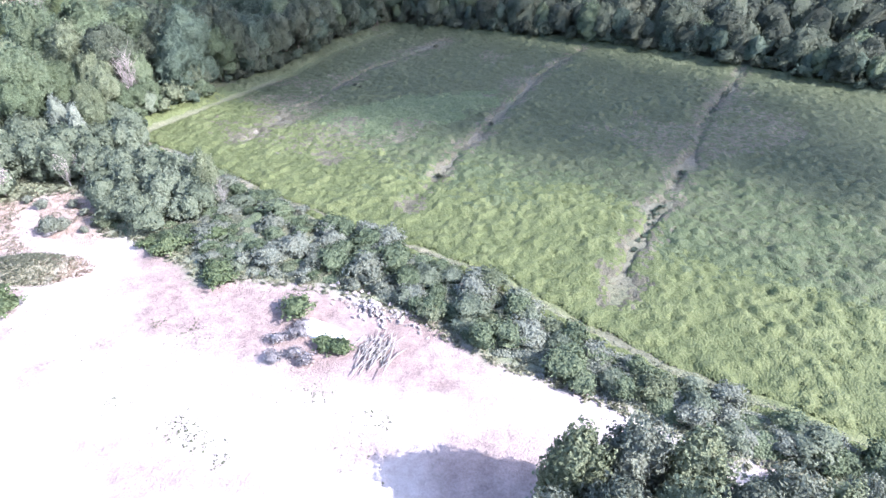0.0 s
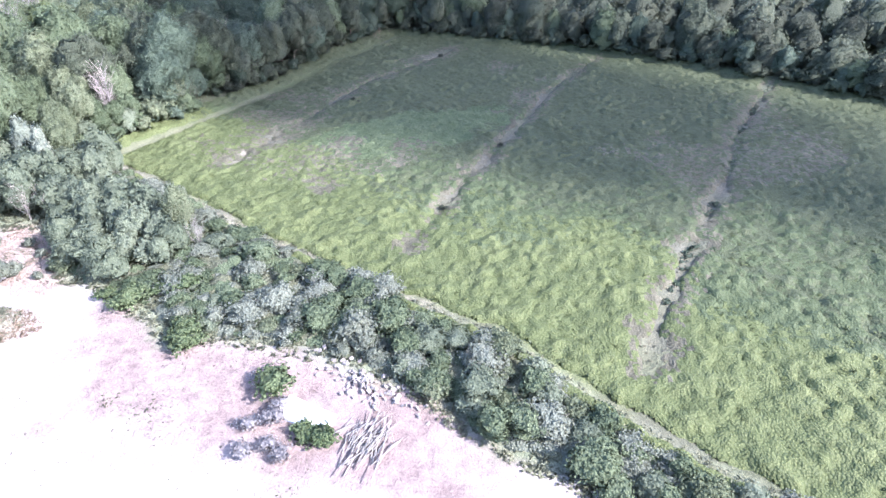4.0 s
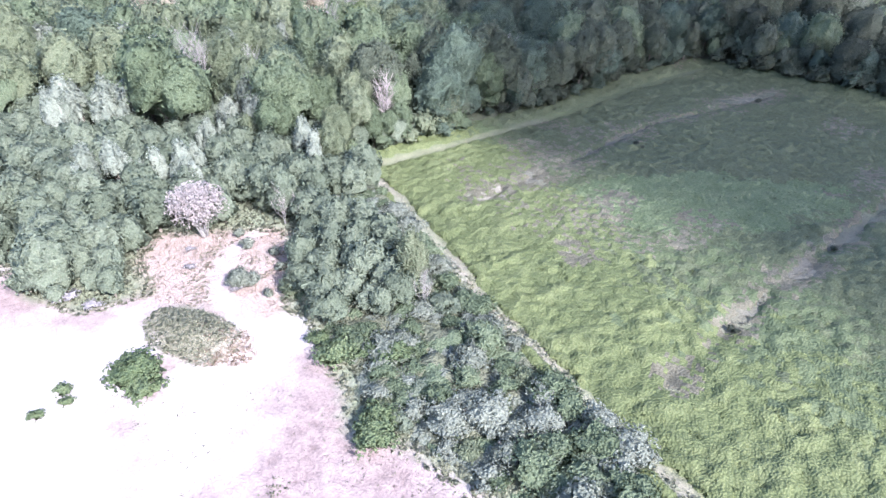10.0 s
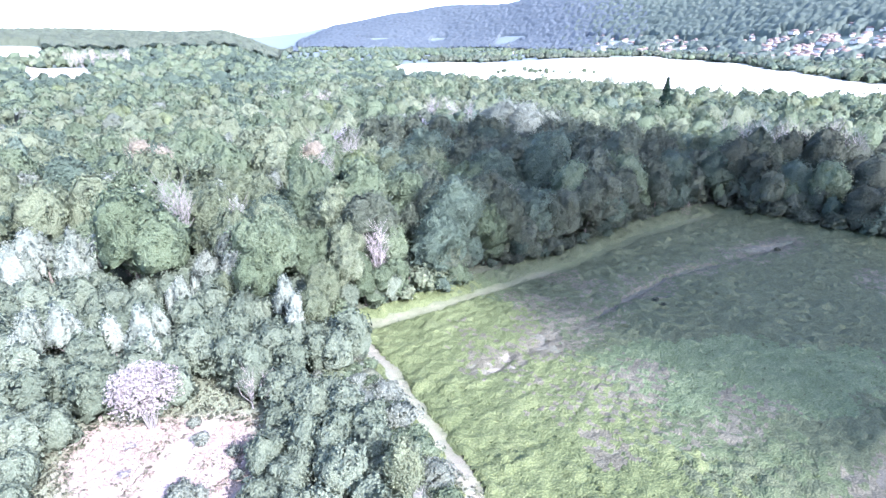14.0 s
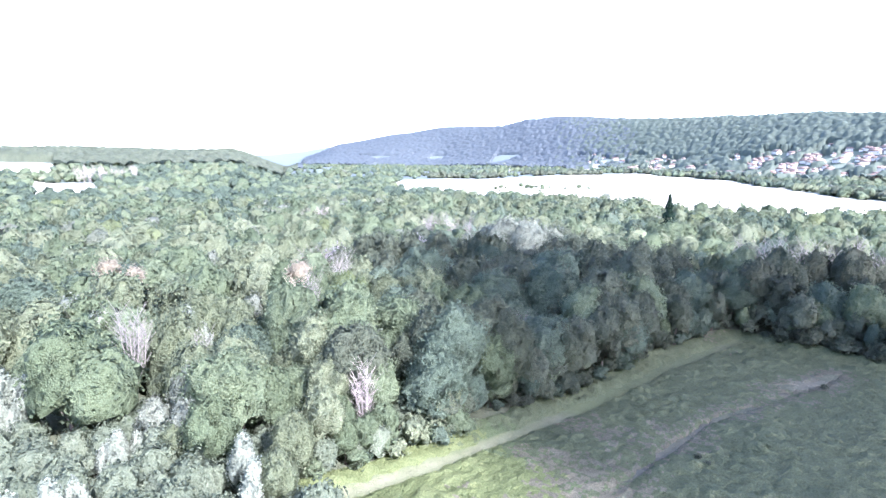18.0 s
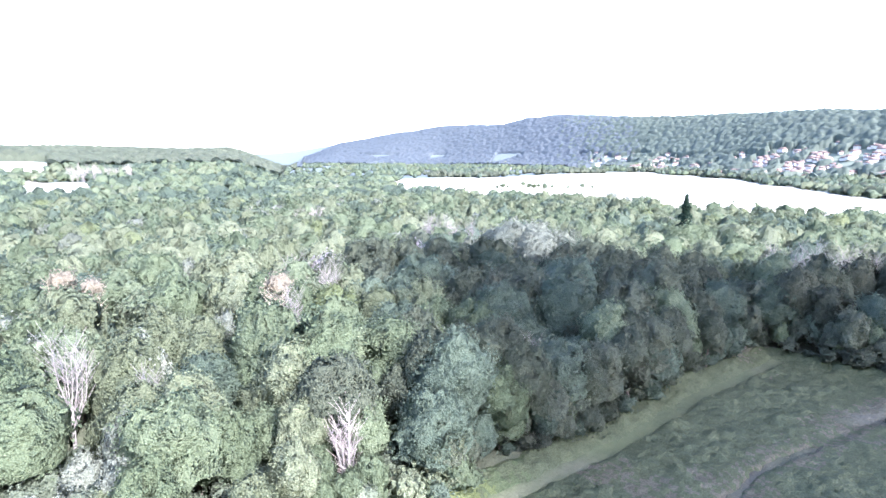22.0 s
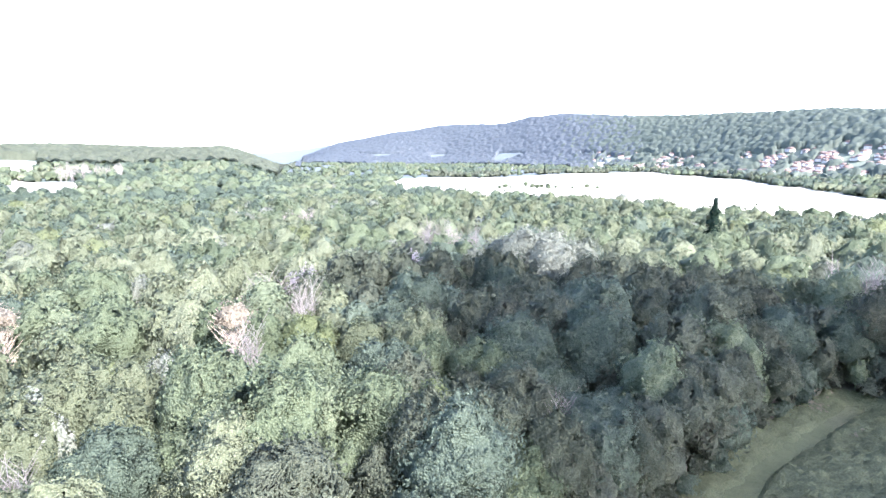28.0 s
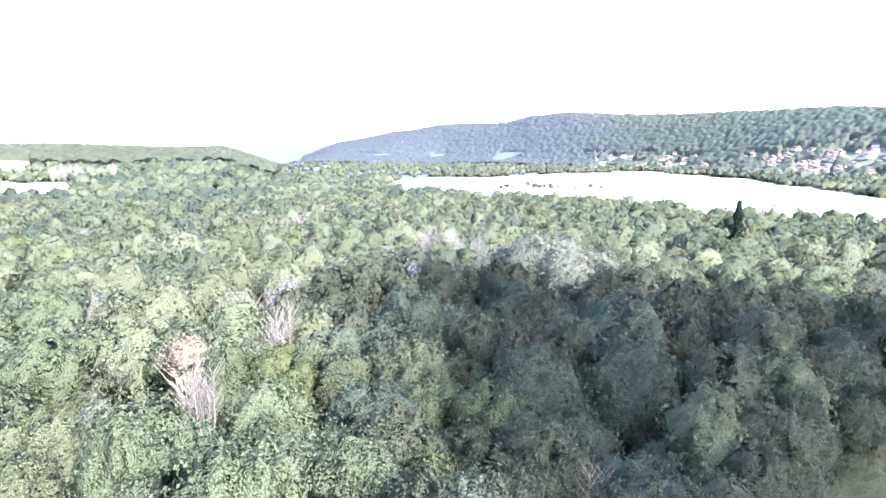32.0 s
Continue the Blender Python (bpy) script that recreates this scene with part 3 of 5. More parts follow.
rough = np.maximum(smooth(-5, 4, inside(X, Y, ROUGH) + 3.5 * patchy), smooth(-5, 4, inside(X, Y, ROUGH_WEST) + 4 * patchy))
rough = np.maximum(rough * (0.75 + 0.25 * smooth(-0.8, 0.5, patchy)), 0.85 * smooth(0.1, 1.1, patchy + 0.4 * patches(X, Y, 26, 33)) * smooth(60, 20, lot)) * smooth(1.2, 3.5, path)
# darker patch beside the poplars: their cast shadow put into the ground colour
rough = np.maximum(rough, 0.85 * smooth(11, 5, np.hypot(X - 4, (Y - 33) * 1.4) + 2 * patchy))
rough = np.maximum(rough, 0.5 * smooth(4, 1, path) * smooth(67, 71, Y))
for name, mask in (("lot", smooth(-1, 1, lot + edge)), ("field", smooth(-1, 1, field + edge * 0.5)), ("dirt", dirt), ("stripe", stripe),
                   ("heath", heath), ("rough", rough), ("back", shade_end(X, Y)), ("meadow", meadow(X, Y)), ("scrub", smooth(-1, 2, 96 - 0.75 * (X + 46) + 8 - Y) * np.maximum(smooth(-25, -20, lot) * smooth(-70, -64, X), 0.9 * smooth(-10, -5, lot))), ("mound", smooth(1.15, 0.8, np.hypot((X + 61.5) / 8.6, (Y - 62.3) / 3.9) + 0.15 * wobble(X, Y, 3)) * smooth(-53, -58, X + wobble(X, Y, 3))), ("green_slope", smooth(26, 3, polar(X, Y)[0])), ("away", smooth(450, 800, polar(X, Y)[1])), ("hill", smooth(1050, 1350, polar(X, Y)[1])), ("lane", smooth(4.0, 1.8, segments_distance(X, Y, LANE) + 0.8 * wobble(X, Y, 5)) * (0.35 + 0.65 * smooth(190, 130, Y))), ("stubble", far_fields(X, Y))):
    me.attributes.new(name, "FLOAT", "POINT").data.foreach_set("value", mask.astype(np.float32))
tagged(new("ground", me), "sandy lot, weedy field and forest floor running into a wooded valley", "ground", kind="structure")


def attr(nt, name):
    n = nt.nodes.new("ShaderNodeAttribute")
    n.attribute_name = name
    return n.outputs["Fac"]


n_big, n_mid, n_fine = noise_at(nt, 0.06), noise_at(nt, 0.45, 6), noise_at(nt, 3.5, 6, 0.7)
blend = math_node(nt, "ADD", math_node(nt, "MULTIPLY", n_mid, 0.4), math_node(nt, "ADD", math_node(nt, "MULTIPLY", n_fine, 0.35), math_node(nt, "MULTIPLY", noise_at(nt, 1.3, 5, 0.7), 0.25)))
col = ramp(nt, blend, [(0.35, (0.055, 0.064, 0.042)), (0.65, (0.115, 0.122, 0.08))])
col = mix(nt, attr(nt, "scrub"), col, ramp(nt, blend, [(0.35, (0.105, 0.118, 0.076)), (0.65, (0.18, 0.192, 0.132))]))
grass = mix(nt, ramp(nt, n_big, [(0.42, (0, 0, 0)), (0.6, (1, 1, 1))]), ramp(nt, blend, [(0.35, (0.066, 0.08, 0.034)), (0.65, (0.112, 0.128, 0.056))]),
            ramp(nt, blend, [(0.35, (0.056, 0.06, 0.038)), (0.65, (0.1, 0.1, 0.069))]))
# darker ground for the far end: cloud shade put into the colour
dull_weed = ramp(nt, blend, [(0.35, (0.04, 0.049, 0.028)), (0.65, (0.074, 0.083, 0.05))])
grass = mix(nt, attr(nt, "back"), grass, dull_weed)
grass = mix(nt, math_node(nt, "MULTIPLY", attr(nt, "meadow"), 0.65), grass, ramp(nt, blend, [(0.35, (0.07, 0.094, 0.036)), (0.65, (0.11, 0.134, 0.054))]))
col = mix(nt, attr(nt, "field"), col, grass)
col = mix(nt, attr(nt, "lane"), col, ramp(nt, blend, [(0.35, (0.064, 0.078, 0.036)), (0.65, (0.108, 0.122, 0.062))]))
dry = ramp(nt, blend, [(0.35, (0.08, 0.07, 0.058)), (0.65, (0.155, 0.14, 0.118))])
col = mix(nt, math_node(nt, "MULTIPLY", attr(nt, "stripe"), 0.72), col, dry)
sand = ramp(nt, blend, [(0.3, (0.225, 0.19, 0.178)), (0.6, (0.375, 0.33, 0.315))])
# dry weed ground; the same colour darkens the poplars' shadow patch
weedy = ramp(nt, blend, [(0.36, (0.1, 0.072, 0.066)), (0.64, (0.27, 0.208, 0.195))])
sand = mix(nt, attr(nt, "rough"), sand, weedy)
sand = mix(nt, attr(nt, "heath"), sand, ramp(nt, blend, [(0.35, (0.15, 0.112, 0.09)), (0.65, (0.32, 0.256, 0.228))]))
sand = mix(nt, attr(nt, "mound"), sand, ramp(nt, blend, [(0.35, (0.11, 0.107, 0.075)), (0.65, (0.185, 0.17, 0.128))]))
col = mix(nt, attr(nt, "lot"), col, sand)
col = mix(nt, attr(nt, "dirt"), col, ramp(nt, blend, [(0.35, (0.125, 0.11, 0.086)), (0.65, (0.235, 0.21, 0.17))]))
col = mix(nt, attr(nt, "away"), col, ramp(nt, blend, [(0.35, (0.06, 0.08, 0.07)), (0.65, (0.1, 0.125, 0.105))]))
# hill ground shares the blue haze tint, fading to green on the right
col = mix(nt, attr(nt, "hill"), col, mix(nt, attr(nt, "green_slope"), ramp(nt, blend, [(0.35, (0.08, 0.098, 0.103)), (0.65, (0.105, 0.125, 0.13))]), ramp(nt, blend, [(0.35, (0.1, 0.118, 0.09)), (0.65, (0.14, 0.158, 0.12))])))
col = mix(nt, attr(nt, "stubble"), col, ramp(nt, n_mid, [(0.35, (0.4, 0.37, 0.31)), (0.65, (0.5, 0.47, 0.41))]))
nt.links.new(col, b.inputs["Base Color"])
b.inputs["Roughness"].default_value = 0.95
b.inputs["Specular IOR Level"].default_value = 0.15
bp = node(nt, "ShaderNodeBump", Strength=1.0, Distance=0.5)
nt.links.new(math_node(nt, "ADD", blend, math_node(nt, "MULTIPLY", noise_at(nt, 1.1, 3), math_node(nt, "MULTIPLY", attr(nt, "field"), 0.5))), bp.inputs["Height"])
nt.links.new(bp.outputs[0], b.inputs["Normal"])


# ---------------------------------------------------------------- trees
def variants(seed, count, make):
    return [make(np.random.default_rng(seed + i)) for i in range(count)]


def make_tree(name, species, seed, r, h, lo=0.14, lumps=34, leaves=760, leaf=0.62, cone=0.0, label="", category="tree", group="", core=(7, 9), fuzz=1.08, up=-0.35, lift=0.15):
    """One tree, standing at the origin and out of the way until it is copied."""
    rng = np.random.default_rng(seed)
    v, q, soft = crown(rng, r, h * lo, h, lumps, leaves, leaf, cone, up, core=core, fuzz=fuzz, lift=lift)
    root = new(name)
    part("trunk", mesh_np("trunk", *(lambda t: (t[0], [t[1]]))(trunk(rng, 0.018 * h + 0.05, h * 0.62, r * 0.55)), BARK), root)
    part("crown", mesh_np("crown", v, [q], LEAF[species], np.full(len(v), rng.random()), soft), root)
    return tagged(root, label, category, group)


def place(proto, used, x, y, scale=1.0, turn=0.0, sink=0.1, stretch=1.0):
    """The first use moves the built thing itself; later ones are copies."""
    m = pose(x, y, ground_at(x, y) - sink, 0, 0, turn)
    if proto in used:
        ob = copy_thing(proto, m)
    else:
        used.add(proto)
        ob = proto
        ob.matrix_basis = m
    ob.scale = (scale, scale, scale * stretch)
    return ob


USED = set()


def wood_kinds(seed, few):
    """The kinds of tree in the wood; few: with fewer, larger sprays of leaves for those that stand further off."""
    n, k, core = (0.36, 1.35, (9, 13)) if few else (1.25, 0.8, (12, 17))

    def kind(name, species, at, count, r, h, lumps, leaves, leaf, label, group, lo=0.1, cone=0.0):
        return [make_tree(name, species, seed + at + i, r, h, lo, lumps, int(leaves * n), leaf * k, cone, label, "tree", group, core, 1.06, -0.75 if species in ("dark", "deep") else -0.5) for i in range(count)]

    wood = "trees of the wood"
    return {
        "olive": kind("broadleaf_tree", "olive", 0, 4, 5.0, 16, 84, 1750, 0.41, "tall olive-green broadleaf tree in the mixed wood", wood),
        "green": kind("broadleaf_tree", "green", 20, 4, 5.3, 16, 84, 1750, 0.41, "full-crowned mid-green broadleaf tree in the wood", wood),
        "blue": kind("hornbeam_tree", "blue", 40, 4, 6.4, 15, 100, 2200, 0.42, "wide domed blue-green hornbeam in the wood", wood),
        "dark": kind("oak_tree", "dark", 60, 4, 5.4, 17, 66, 1700, 0.42, "partly shade-toned dark oak in the dense stand by the field", "oaks of the dark stand"),
        "deep": kind("oak_tree", "deep", 70, 3, 5.4, 17, 66, 1700, 0.42, "shade-toned deep green oak where the dark stand begins", "oaks of the dark stand"),
        "grey": kind("willow_tree", "grey", 80, 3, 4.0, 13, 34, 1700, 0.33, "pale grey-green willow in the wood", "willows", 0.1, 0.25),
        "yellow": kind("young_ash_tree", "yellow", 90, 2, 4.2, 15, 38, 1900, 0.34, "yellow-green young ash in the wood", "young ashes"),
    }


WOOD, WOOD_FAR = wood_kinds(100, False), wood_kinds(300, True)
WOOD["silver"] = variants(500, 3, lambda g: make_tree("white_poplar_tree", "silver", int(g.integers(1e6)), 2.5, 11, 0.04, 40, 1000, 0.3, 0.5, "slender silvery white poplar among green trees", "tree", "white poplars", core=(9, 12), fuzz=1.1, lift=0.5))
WOOD["locust"] = variants(800, 4, lambda g: make_tree("locust_tree", "locust", int(g.integers(1e6)), 3.1, 7.6, 0.0, 40, 430, 0.45, 0.1, "feathery blue-green locust tree beside the sandy lot", "tree", "locust trees by the lot", fuzz=1.1, up=-0.85, lift=0.4))


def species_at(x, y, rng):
    within = inside(np.array([x]), np.array([y]), DARK_AND_SHADED_STAND)[0]
    # inside the stand darker kinds add to the cloud's shade by colour
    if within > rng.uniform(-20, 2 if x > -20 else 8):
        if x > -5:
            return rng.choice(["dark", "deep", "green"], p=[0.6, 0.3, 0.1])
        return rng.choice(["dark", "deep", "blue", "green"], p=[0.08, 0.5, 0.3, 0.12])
    v = float(wobble(x, y, 14) + 0.4 * rng.normal())
    if x < -60 and rng.random() < 0.035:
        return "grey"
    return "blue" if v < -0.6 else "green" if v < -0.08 else "olive" if v < 0.62 else "yellow" if rng.random() < 0.3 else "olive"


def wood_points(rng, x0, x1, y0, y1, step):
    """Jittered rows of tree places, kept off the open ground."""
    px, py = np.meshgrid(np.arange(x0, x1, step), np.arange(y0, y1, step))
    px = px.ravel() + rng.uniform(-0.45, 0.45, px.size) * step
    py = py.ravel() + rng.uniform(-0.45, 0.45, py.size) * step
    return px, py


CLEAR = [(-79, 78.5, 6), (-78.5, 128, 3.2), (-121, 114, 3), (-119, 155, 4), (-112, 155, 2.5), (-66, 164, 1.5), (-125, 177, 4), (-80, 154, 3.5), (-60, 334, 4), (-162, 134, 5),
         (-82, 105, 5), (-95, 88, 6), (-104, 81, 6), (-101, 100, 5), (-136, 92, 6), (-127, 97, 6), (-100, 111, 5), (-102, 250, 14), (-90, 247, 9), (-134, 234, 6)]


def open_wood(px, py, gap=1.2):
    keep = (inside(px, py, LOT) < -gap) & (inside(px, py, FIELD) < -gap) & (far_fields(px, py) < 0.3)
    # the strip of scrub between lot and field, and the low grove left of the lot
    keep &= ~((px > -66) & (py < 109) & (py < 96 - 0.75 * (px + 46) + 6))
    keep &= ~((px > -112) & (py < 105) & (px < -62))
    keep &= ~((px > -150) & (py < 84 - 0.28 * (px + 78)))
    for cx, cy, cr in CLEAR:
        keep &= np.hypot(px - cx, py - cy) > cr
    return keep


rng = np.random.default_rng(11)
px, py = wood_points(rng, -205, 6, 78, 262, 7.1)
a, d = polar(px, py)
keep = open_wood(px, py) & (a > -12) & (a < 78) & (d < 205) & (py > 78)
NEAR_POINTS = np.stack([px[keep], py[keep]], 1)
for x, y in NEAR_POINTS:
    kind = species_at(x, y, rng)
    side = max(float(inside(np.array([x]), np.array([y]), FIELD)[0]), float(inside(np.array([x]), np.array([y]), LOT)[0]))
    low = (0.5 + 0.5 * smooth(-1, -13, np.array([side]))[0]) if y < 135 else (0.7 + 0.3 * smooth(-1, -9, np.array([side]))[0])
    if x > -112 and y < 112:
        low *= 0.75
    s = rng.choice([rng.uniform(0.7, 0.9), rng.uniform(0.9, 1.1), rng.uniform(1.1, 1.32)]) * low
    if kind == "grey":
        s *= 1.3
    from_here = WOOD if math.hypot(x + 84, y - 146) < 45 else WOOD_FAR
    place(from_here[kind][rng.integers(len(from_here[kind]))], USED, x, y, s, rng.uniform(0, 360), 0.2, rng.uniform(0.9, 1.15))


def stuff_wood(name, label, species, points, shapes, rng, lo=0.8, hi=1.25, lift=0.35):
    """Many far trees as one mesh."""
    vs, qs, ts, ns, n = [], [], [], [], 0
    if not len(points):
        return
    zs = on_ground(points[:, 0], points[:, 1])
    for (x, y), z in zip(points, zs):
        v, q, soft = shapes[rng.integers(len(shapes))]
        turn = rng.uniform(0, 6.28)
        c, s_ = math.cos(turn), math.sin(turn)
        k = rng.uniform(lo, hi)
        vs.append(v @ np.array([[c, s_, 0], [-s_, c, 0], [0, 0, rng.uniform(0.85, 1.15)]]) * k + np.array([x, y, z - 0.3]))
        ns.append(soft @ np.array([[c, s_, 0], [-s_, c, 0], [0, 0, 1]]) + np.array([0, 0, lift]))
        qs.append(q + n)
        ts.append(np.full(len(v), rng.random()))
        n += len(v)
    ns = np.concatenate(ns)
    ns /= np.linalg.norm(ns, axis=1, keepdims=True)
    me = mesh_np(name, np.concatenate(vs), [np.concatenate(qs)], LEAF[species], np.concatenate(ts), ns)
    return tagged(new(name, me), label, name.replace("_", " "), kind="stuff")


FRONT = [crown(np.random.default_rng(860 + n), 5.9, -1.0, 14.5, 76, 400, 0.66, 0.05, -0.8, core=(9, 12), fuzz=1.13) for n in range(6)]
CLOSE = [crown(np.random.default_rng(880 + n), 5.8, 1.0, 16, 34, 140, 0.9, 0.05, -0.8, core=(6, 8), big=(0.22, 0.4), fuzz=1.12) for n in range(8)]
MID = [crown(np.random.default_rng(900 + n), 5.8, 1.0, 16, 22, 70, 1.3, 0.05, -0.8, core=(5, 7), big=(0.26, 0.44)) for n in range(8)]
FAR = [crown(np.random.default_rng(930 + n), 7.5, -3.0, 11.0, 12, 9, 2.2, 0.0, core=(5, 7), big=(0.3, 0.5)) for n in range(8)]

rng = np.random.default_rng(12)
px, py = wood_points(rng, -620, 200, 78, 700, 8.6)
a, d = polar(px, py)
taken = (px > -205) & (px < 6) & (py < 262) & (d < 205) & (a > -12) & (a < 78)
keep = open_wood(px, py) & ~taken & (a > -62) & (a < 82) & (d < np.where(a < -12, 245, 520)) & (d > 60) & (py > 60)
pts = np.stack([px[keep], py[keep]], 1)
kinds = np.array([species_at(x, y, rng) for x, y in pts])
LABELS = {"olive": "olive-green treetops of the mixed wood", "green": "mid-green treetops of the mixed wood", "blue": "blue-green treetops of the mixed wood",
          "dark": "partly shade-toned dark oak treetops behind the field", "deep": "shade-toned oak treetops at the edge of the dark stand", "grey": "pale grey-green treetops in the wood", "yellow": "yellow-green treetops in the wood",
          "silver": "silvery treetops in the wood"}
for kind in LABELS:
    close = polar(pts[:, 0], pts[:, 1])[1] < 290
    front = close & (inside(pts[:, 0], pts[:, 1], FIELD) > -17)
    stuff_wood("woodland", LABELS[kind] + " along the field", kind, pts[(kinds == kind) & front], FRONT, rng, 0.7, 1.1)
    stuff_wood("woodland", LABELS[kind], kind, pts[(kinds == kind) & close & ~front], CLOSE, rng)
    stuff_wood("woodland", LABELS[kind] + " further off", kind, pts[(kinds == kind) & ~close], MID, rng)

# woods of the valley
for lo, hi, step, k0 in ((520, 1150, 15, 1.0), (1150, 2500, 22, 1.0)):
    px, py = wood_points(rng, -2400, 900, 60, 2500, step)
    a, d = polar(px, py)
    keep = (d > lo) & (d < hi) & (a > -13) & (a < 76) & (far_fields(px, py) < 0.25)
    if lo > 1000:
        keep &= (d < hill_foot(a) + 60) & (patches(px, py, 75, 12) + 0.4 * patches(px, py, 30, 13) > 0.05)
    p = np.stack([px[keep], py[keep]], 1)
    v = wobble(p[:, 0], p[:, 1], 45) + 0.35 * rng.normal(size=len(p))
    names = ("blue", "green", "olive", "grey")
    picks = (v < -0.1, (v >= -0.1) & (v < 0.5), (v >= 0.5) & (v < 1.15), v >= 1.15)
    for kind, sel in zip(names, picks):
        stuff_wood("distant_woods", "distant " + LABELS[kind], kind, p[sel], FAR, rng, k0 * 0.85, k0 * 1.3, 0.6)


def wooded_hills():
    """The woods on the hills: one canopy of many domes, with gaps where the village stands."""
    g = np.random.default_rng(15)
    rows, cols = 150, 740
    a = np.linspace(-13, 78, cols)
    lo = np.maximum(hill_foot(a) - 40, 1120)
    hi = np.where(a > 44, 1650, np.interp(a, [-13, -9, 0, 12, 24, 30, 40, 44], [1660, 1700, 2000, 2520, 3020, 3420, 3900, 3900]))
    A, T = np.meshgrid(a, np.linspace(0, 1, rows))
    d = lo + (hi - lo) * T
    x, y = HUB[0] - d * np.sin(np.radians(A)), HUB[1] + d * np.cos(np.radians(A))
    top, tint = domes(x, y, 11.0, 0.55, 0.4)
    bare = cleared(x, y) | (far_fields(x, y) > 0.2)
    z = np.where(bare, height(x, y) - 4, height(x, y) + 6 + top)
    k = (np.arange(rows - 1)[:, None] * cols + np.arange(cols - 1)[None]).ravel()
    quad = np.stack([k, k + cols, k + cols + 1, k + 1], 1)
    quad = quad[~bare.ravel()[quad].all(1)]
    # furthest slopes wear the haze-tinted leaves
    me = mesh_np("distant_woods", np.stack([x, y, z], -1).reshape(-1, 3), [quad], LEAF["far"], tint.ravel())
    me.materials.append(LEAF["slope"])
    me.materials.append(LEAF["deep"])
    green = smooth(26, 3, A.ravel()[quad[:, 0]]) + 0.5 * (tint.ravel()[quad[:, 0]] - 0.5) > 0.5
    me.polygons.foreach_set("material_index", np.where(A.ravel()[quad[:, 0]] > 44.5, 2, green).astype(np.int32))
    me.polygons.foreach_set("use_smooth", np.ones(len(quad), bool))
    tagged(new("distant_woods", me), "distant wooded slopes of the hills across the valley", "distant woods", kind="stuff")


wooded_hills()
# rows of trees along the far side of the stubble fields
row_a = rng.uniform(-11, 33, 420)
row_d = np.interp(row_a, [-9, -6.5, -0.3, 2.4, 7.2, 10.3, 14.6, 23.2, 26.1, 33.8], [825, 850, 1050, 1220, 1400, 1550, 1450, 1300, 1270, 1190]) + 26 + 16 * np.abs(rng.normal(size=420)) + np.where(rng.random(420) < 0.3, 90, 0)
row = np.stack([HUB[0] - row_d * np.sin(np.radians(row_a)), HUB[1] + row_d * np.cos(np.radians(row_a))], 1)
row = row[wobble(row[:, 0], row[:, 1], 60) > -0.35]
stuff_wood("distant_woods", "rows of green trees beyond the stubble field", "deep", row, FAR, rng, 0.7, 1.3, 0.4)


# ---------------------------------------------------------------- scrub, grove and shrubs
SHRUB = {
    "blue": variants(1100, 3, lambda g: make_tree("shrub", "locust", int(g.integers(1e6)), 2.2, 3.8, 0.0, 22, 440, 0.27, fuzz=1.13, up=-0.85, lift=0.5, label="dense blue-green shrub in the hedge by the field", category="shrub", group="hedge shrubs")),
    "green": variants(1200, 3, lambda g: make_tree("shrub", "green", int(g.integers(1e6)), 2.0, 3.4, 0.0, 22, 440, 0.27, fuzz=1.13, up=-0.85, lift=0.5, label="leafy green shrub in the hedge by the lot", category="shrub", group="hedge shrubs")),
    "grey": variants(1300, 3, lambda g: make_tree("shrub", "grey", int(g.integers(1e6)), 2.0, 3.3, 0.0, 22, 440, 0.27, fuzz=1.14, up=-0.85, lift=0.5, label="pale grey-green willow shrub in the hedge", category="shrub", group="hedge shrubs")),
    "olive": variants(1400, 2, lambda g: make_tree("shrub", "olive", int(g.integers(1e6)), 1.9, 3.0, 0.0, 20, 440, 0.27, fuzz=1.14, up=-0.85, lift=0.5, label="olive-green shrub at the edge of the lot", category="shrub", group="hedge shrubs")),
    "dark": variants(1450, 2, lambda g: make_tree("shrub", "dark", int(g.integers(1e6)), 2.1, 3.6, 0.0, 20, 220, 0.44, fuzz=1.2, label="dark shrub added for shadow in the field's pits and ditches", category="shrub", group="undergrowth shrubs")),
    "weedy": variants(1500, 2, lambda g: make_tree("bush", "fresh", int(g.integers(1e6)), 1.5, 1.9, 0.0, 18, 360, 0.26, fuzz=1.2, label="bright green bush on the pale sand", category="bush", group="bushes on the sand")),
    "heath": variants(1600, 2, lambda g: make_tree("dry_shrub", "dry", int(g.integers(1e6)), 1.2, 1.4, 0.0, 14, 240, 0.22, fuzz=1.3, label="dry grey shrub on the pale sand", category="shrub", group="dry shrubs on the sand")),
}
GROVE = [(-66, 87), (-61, 97), (-52, 93), (-44, 86), (-41, 77), (-46, 70), (-52, 73), (-58, 76), (-62, 82)]
rng = np.random.default_rng(21)
px, py = wood_points(rng, -66, 48, 30, 112, 2.45)
grove = inside(px, py, GROVE)
strip = (inside(px, py, LOT) < -1.2) & (inside(px, py, FIELD) < -2.4) & (py < 96 - 0.75 * (px + 46) + 8)
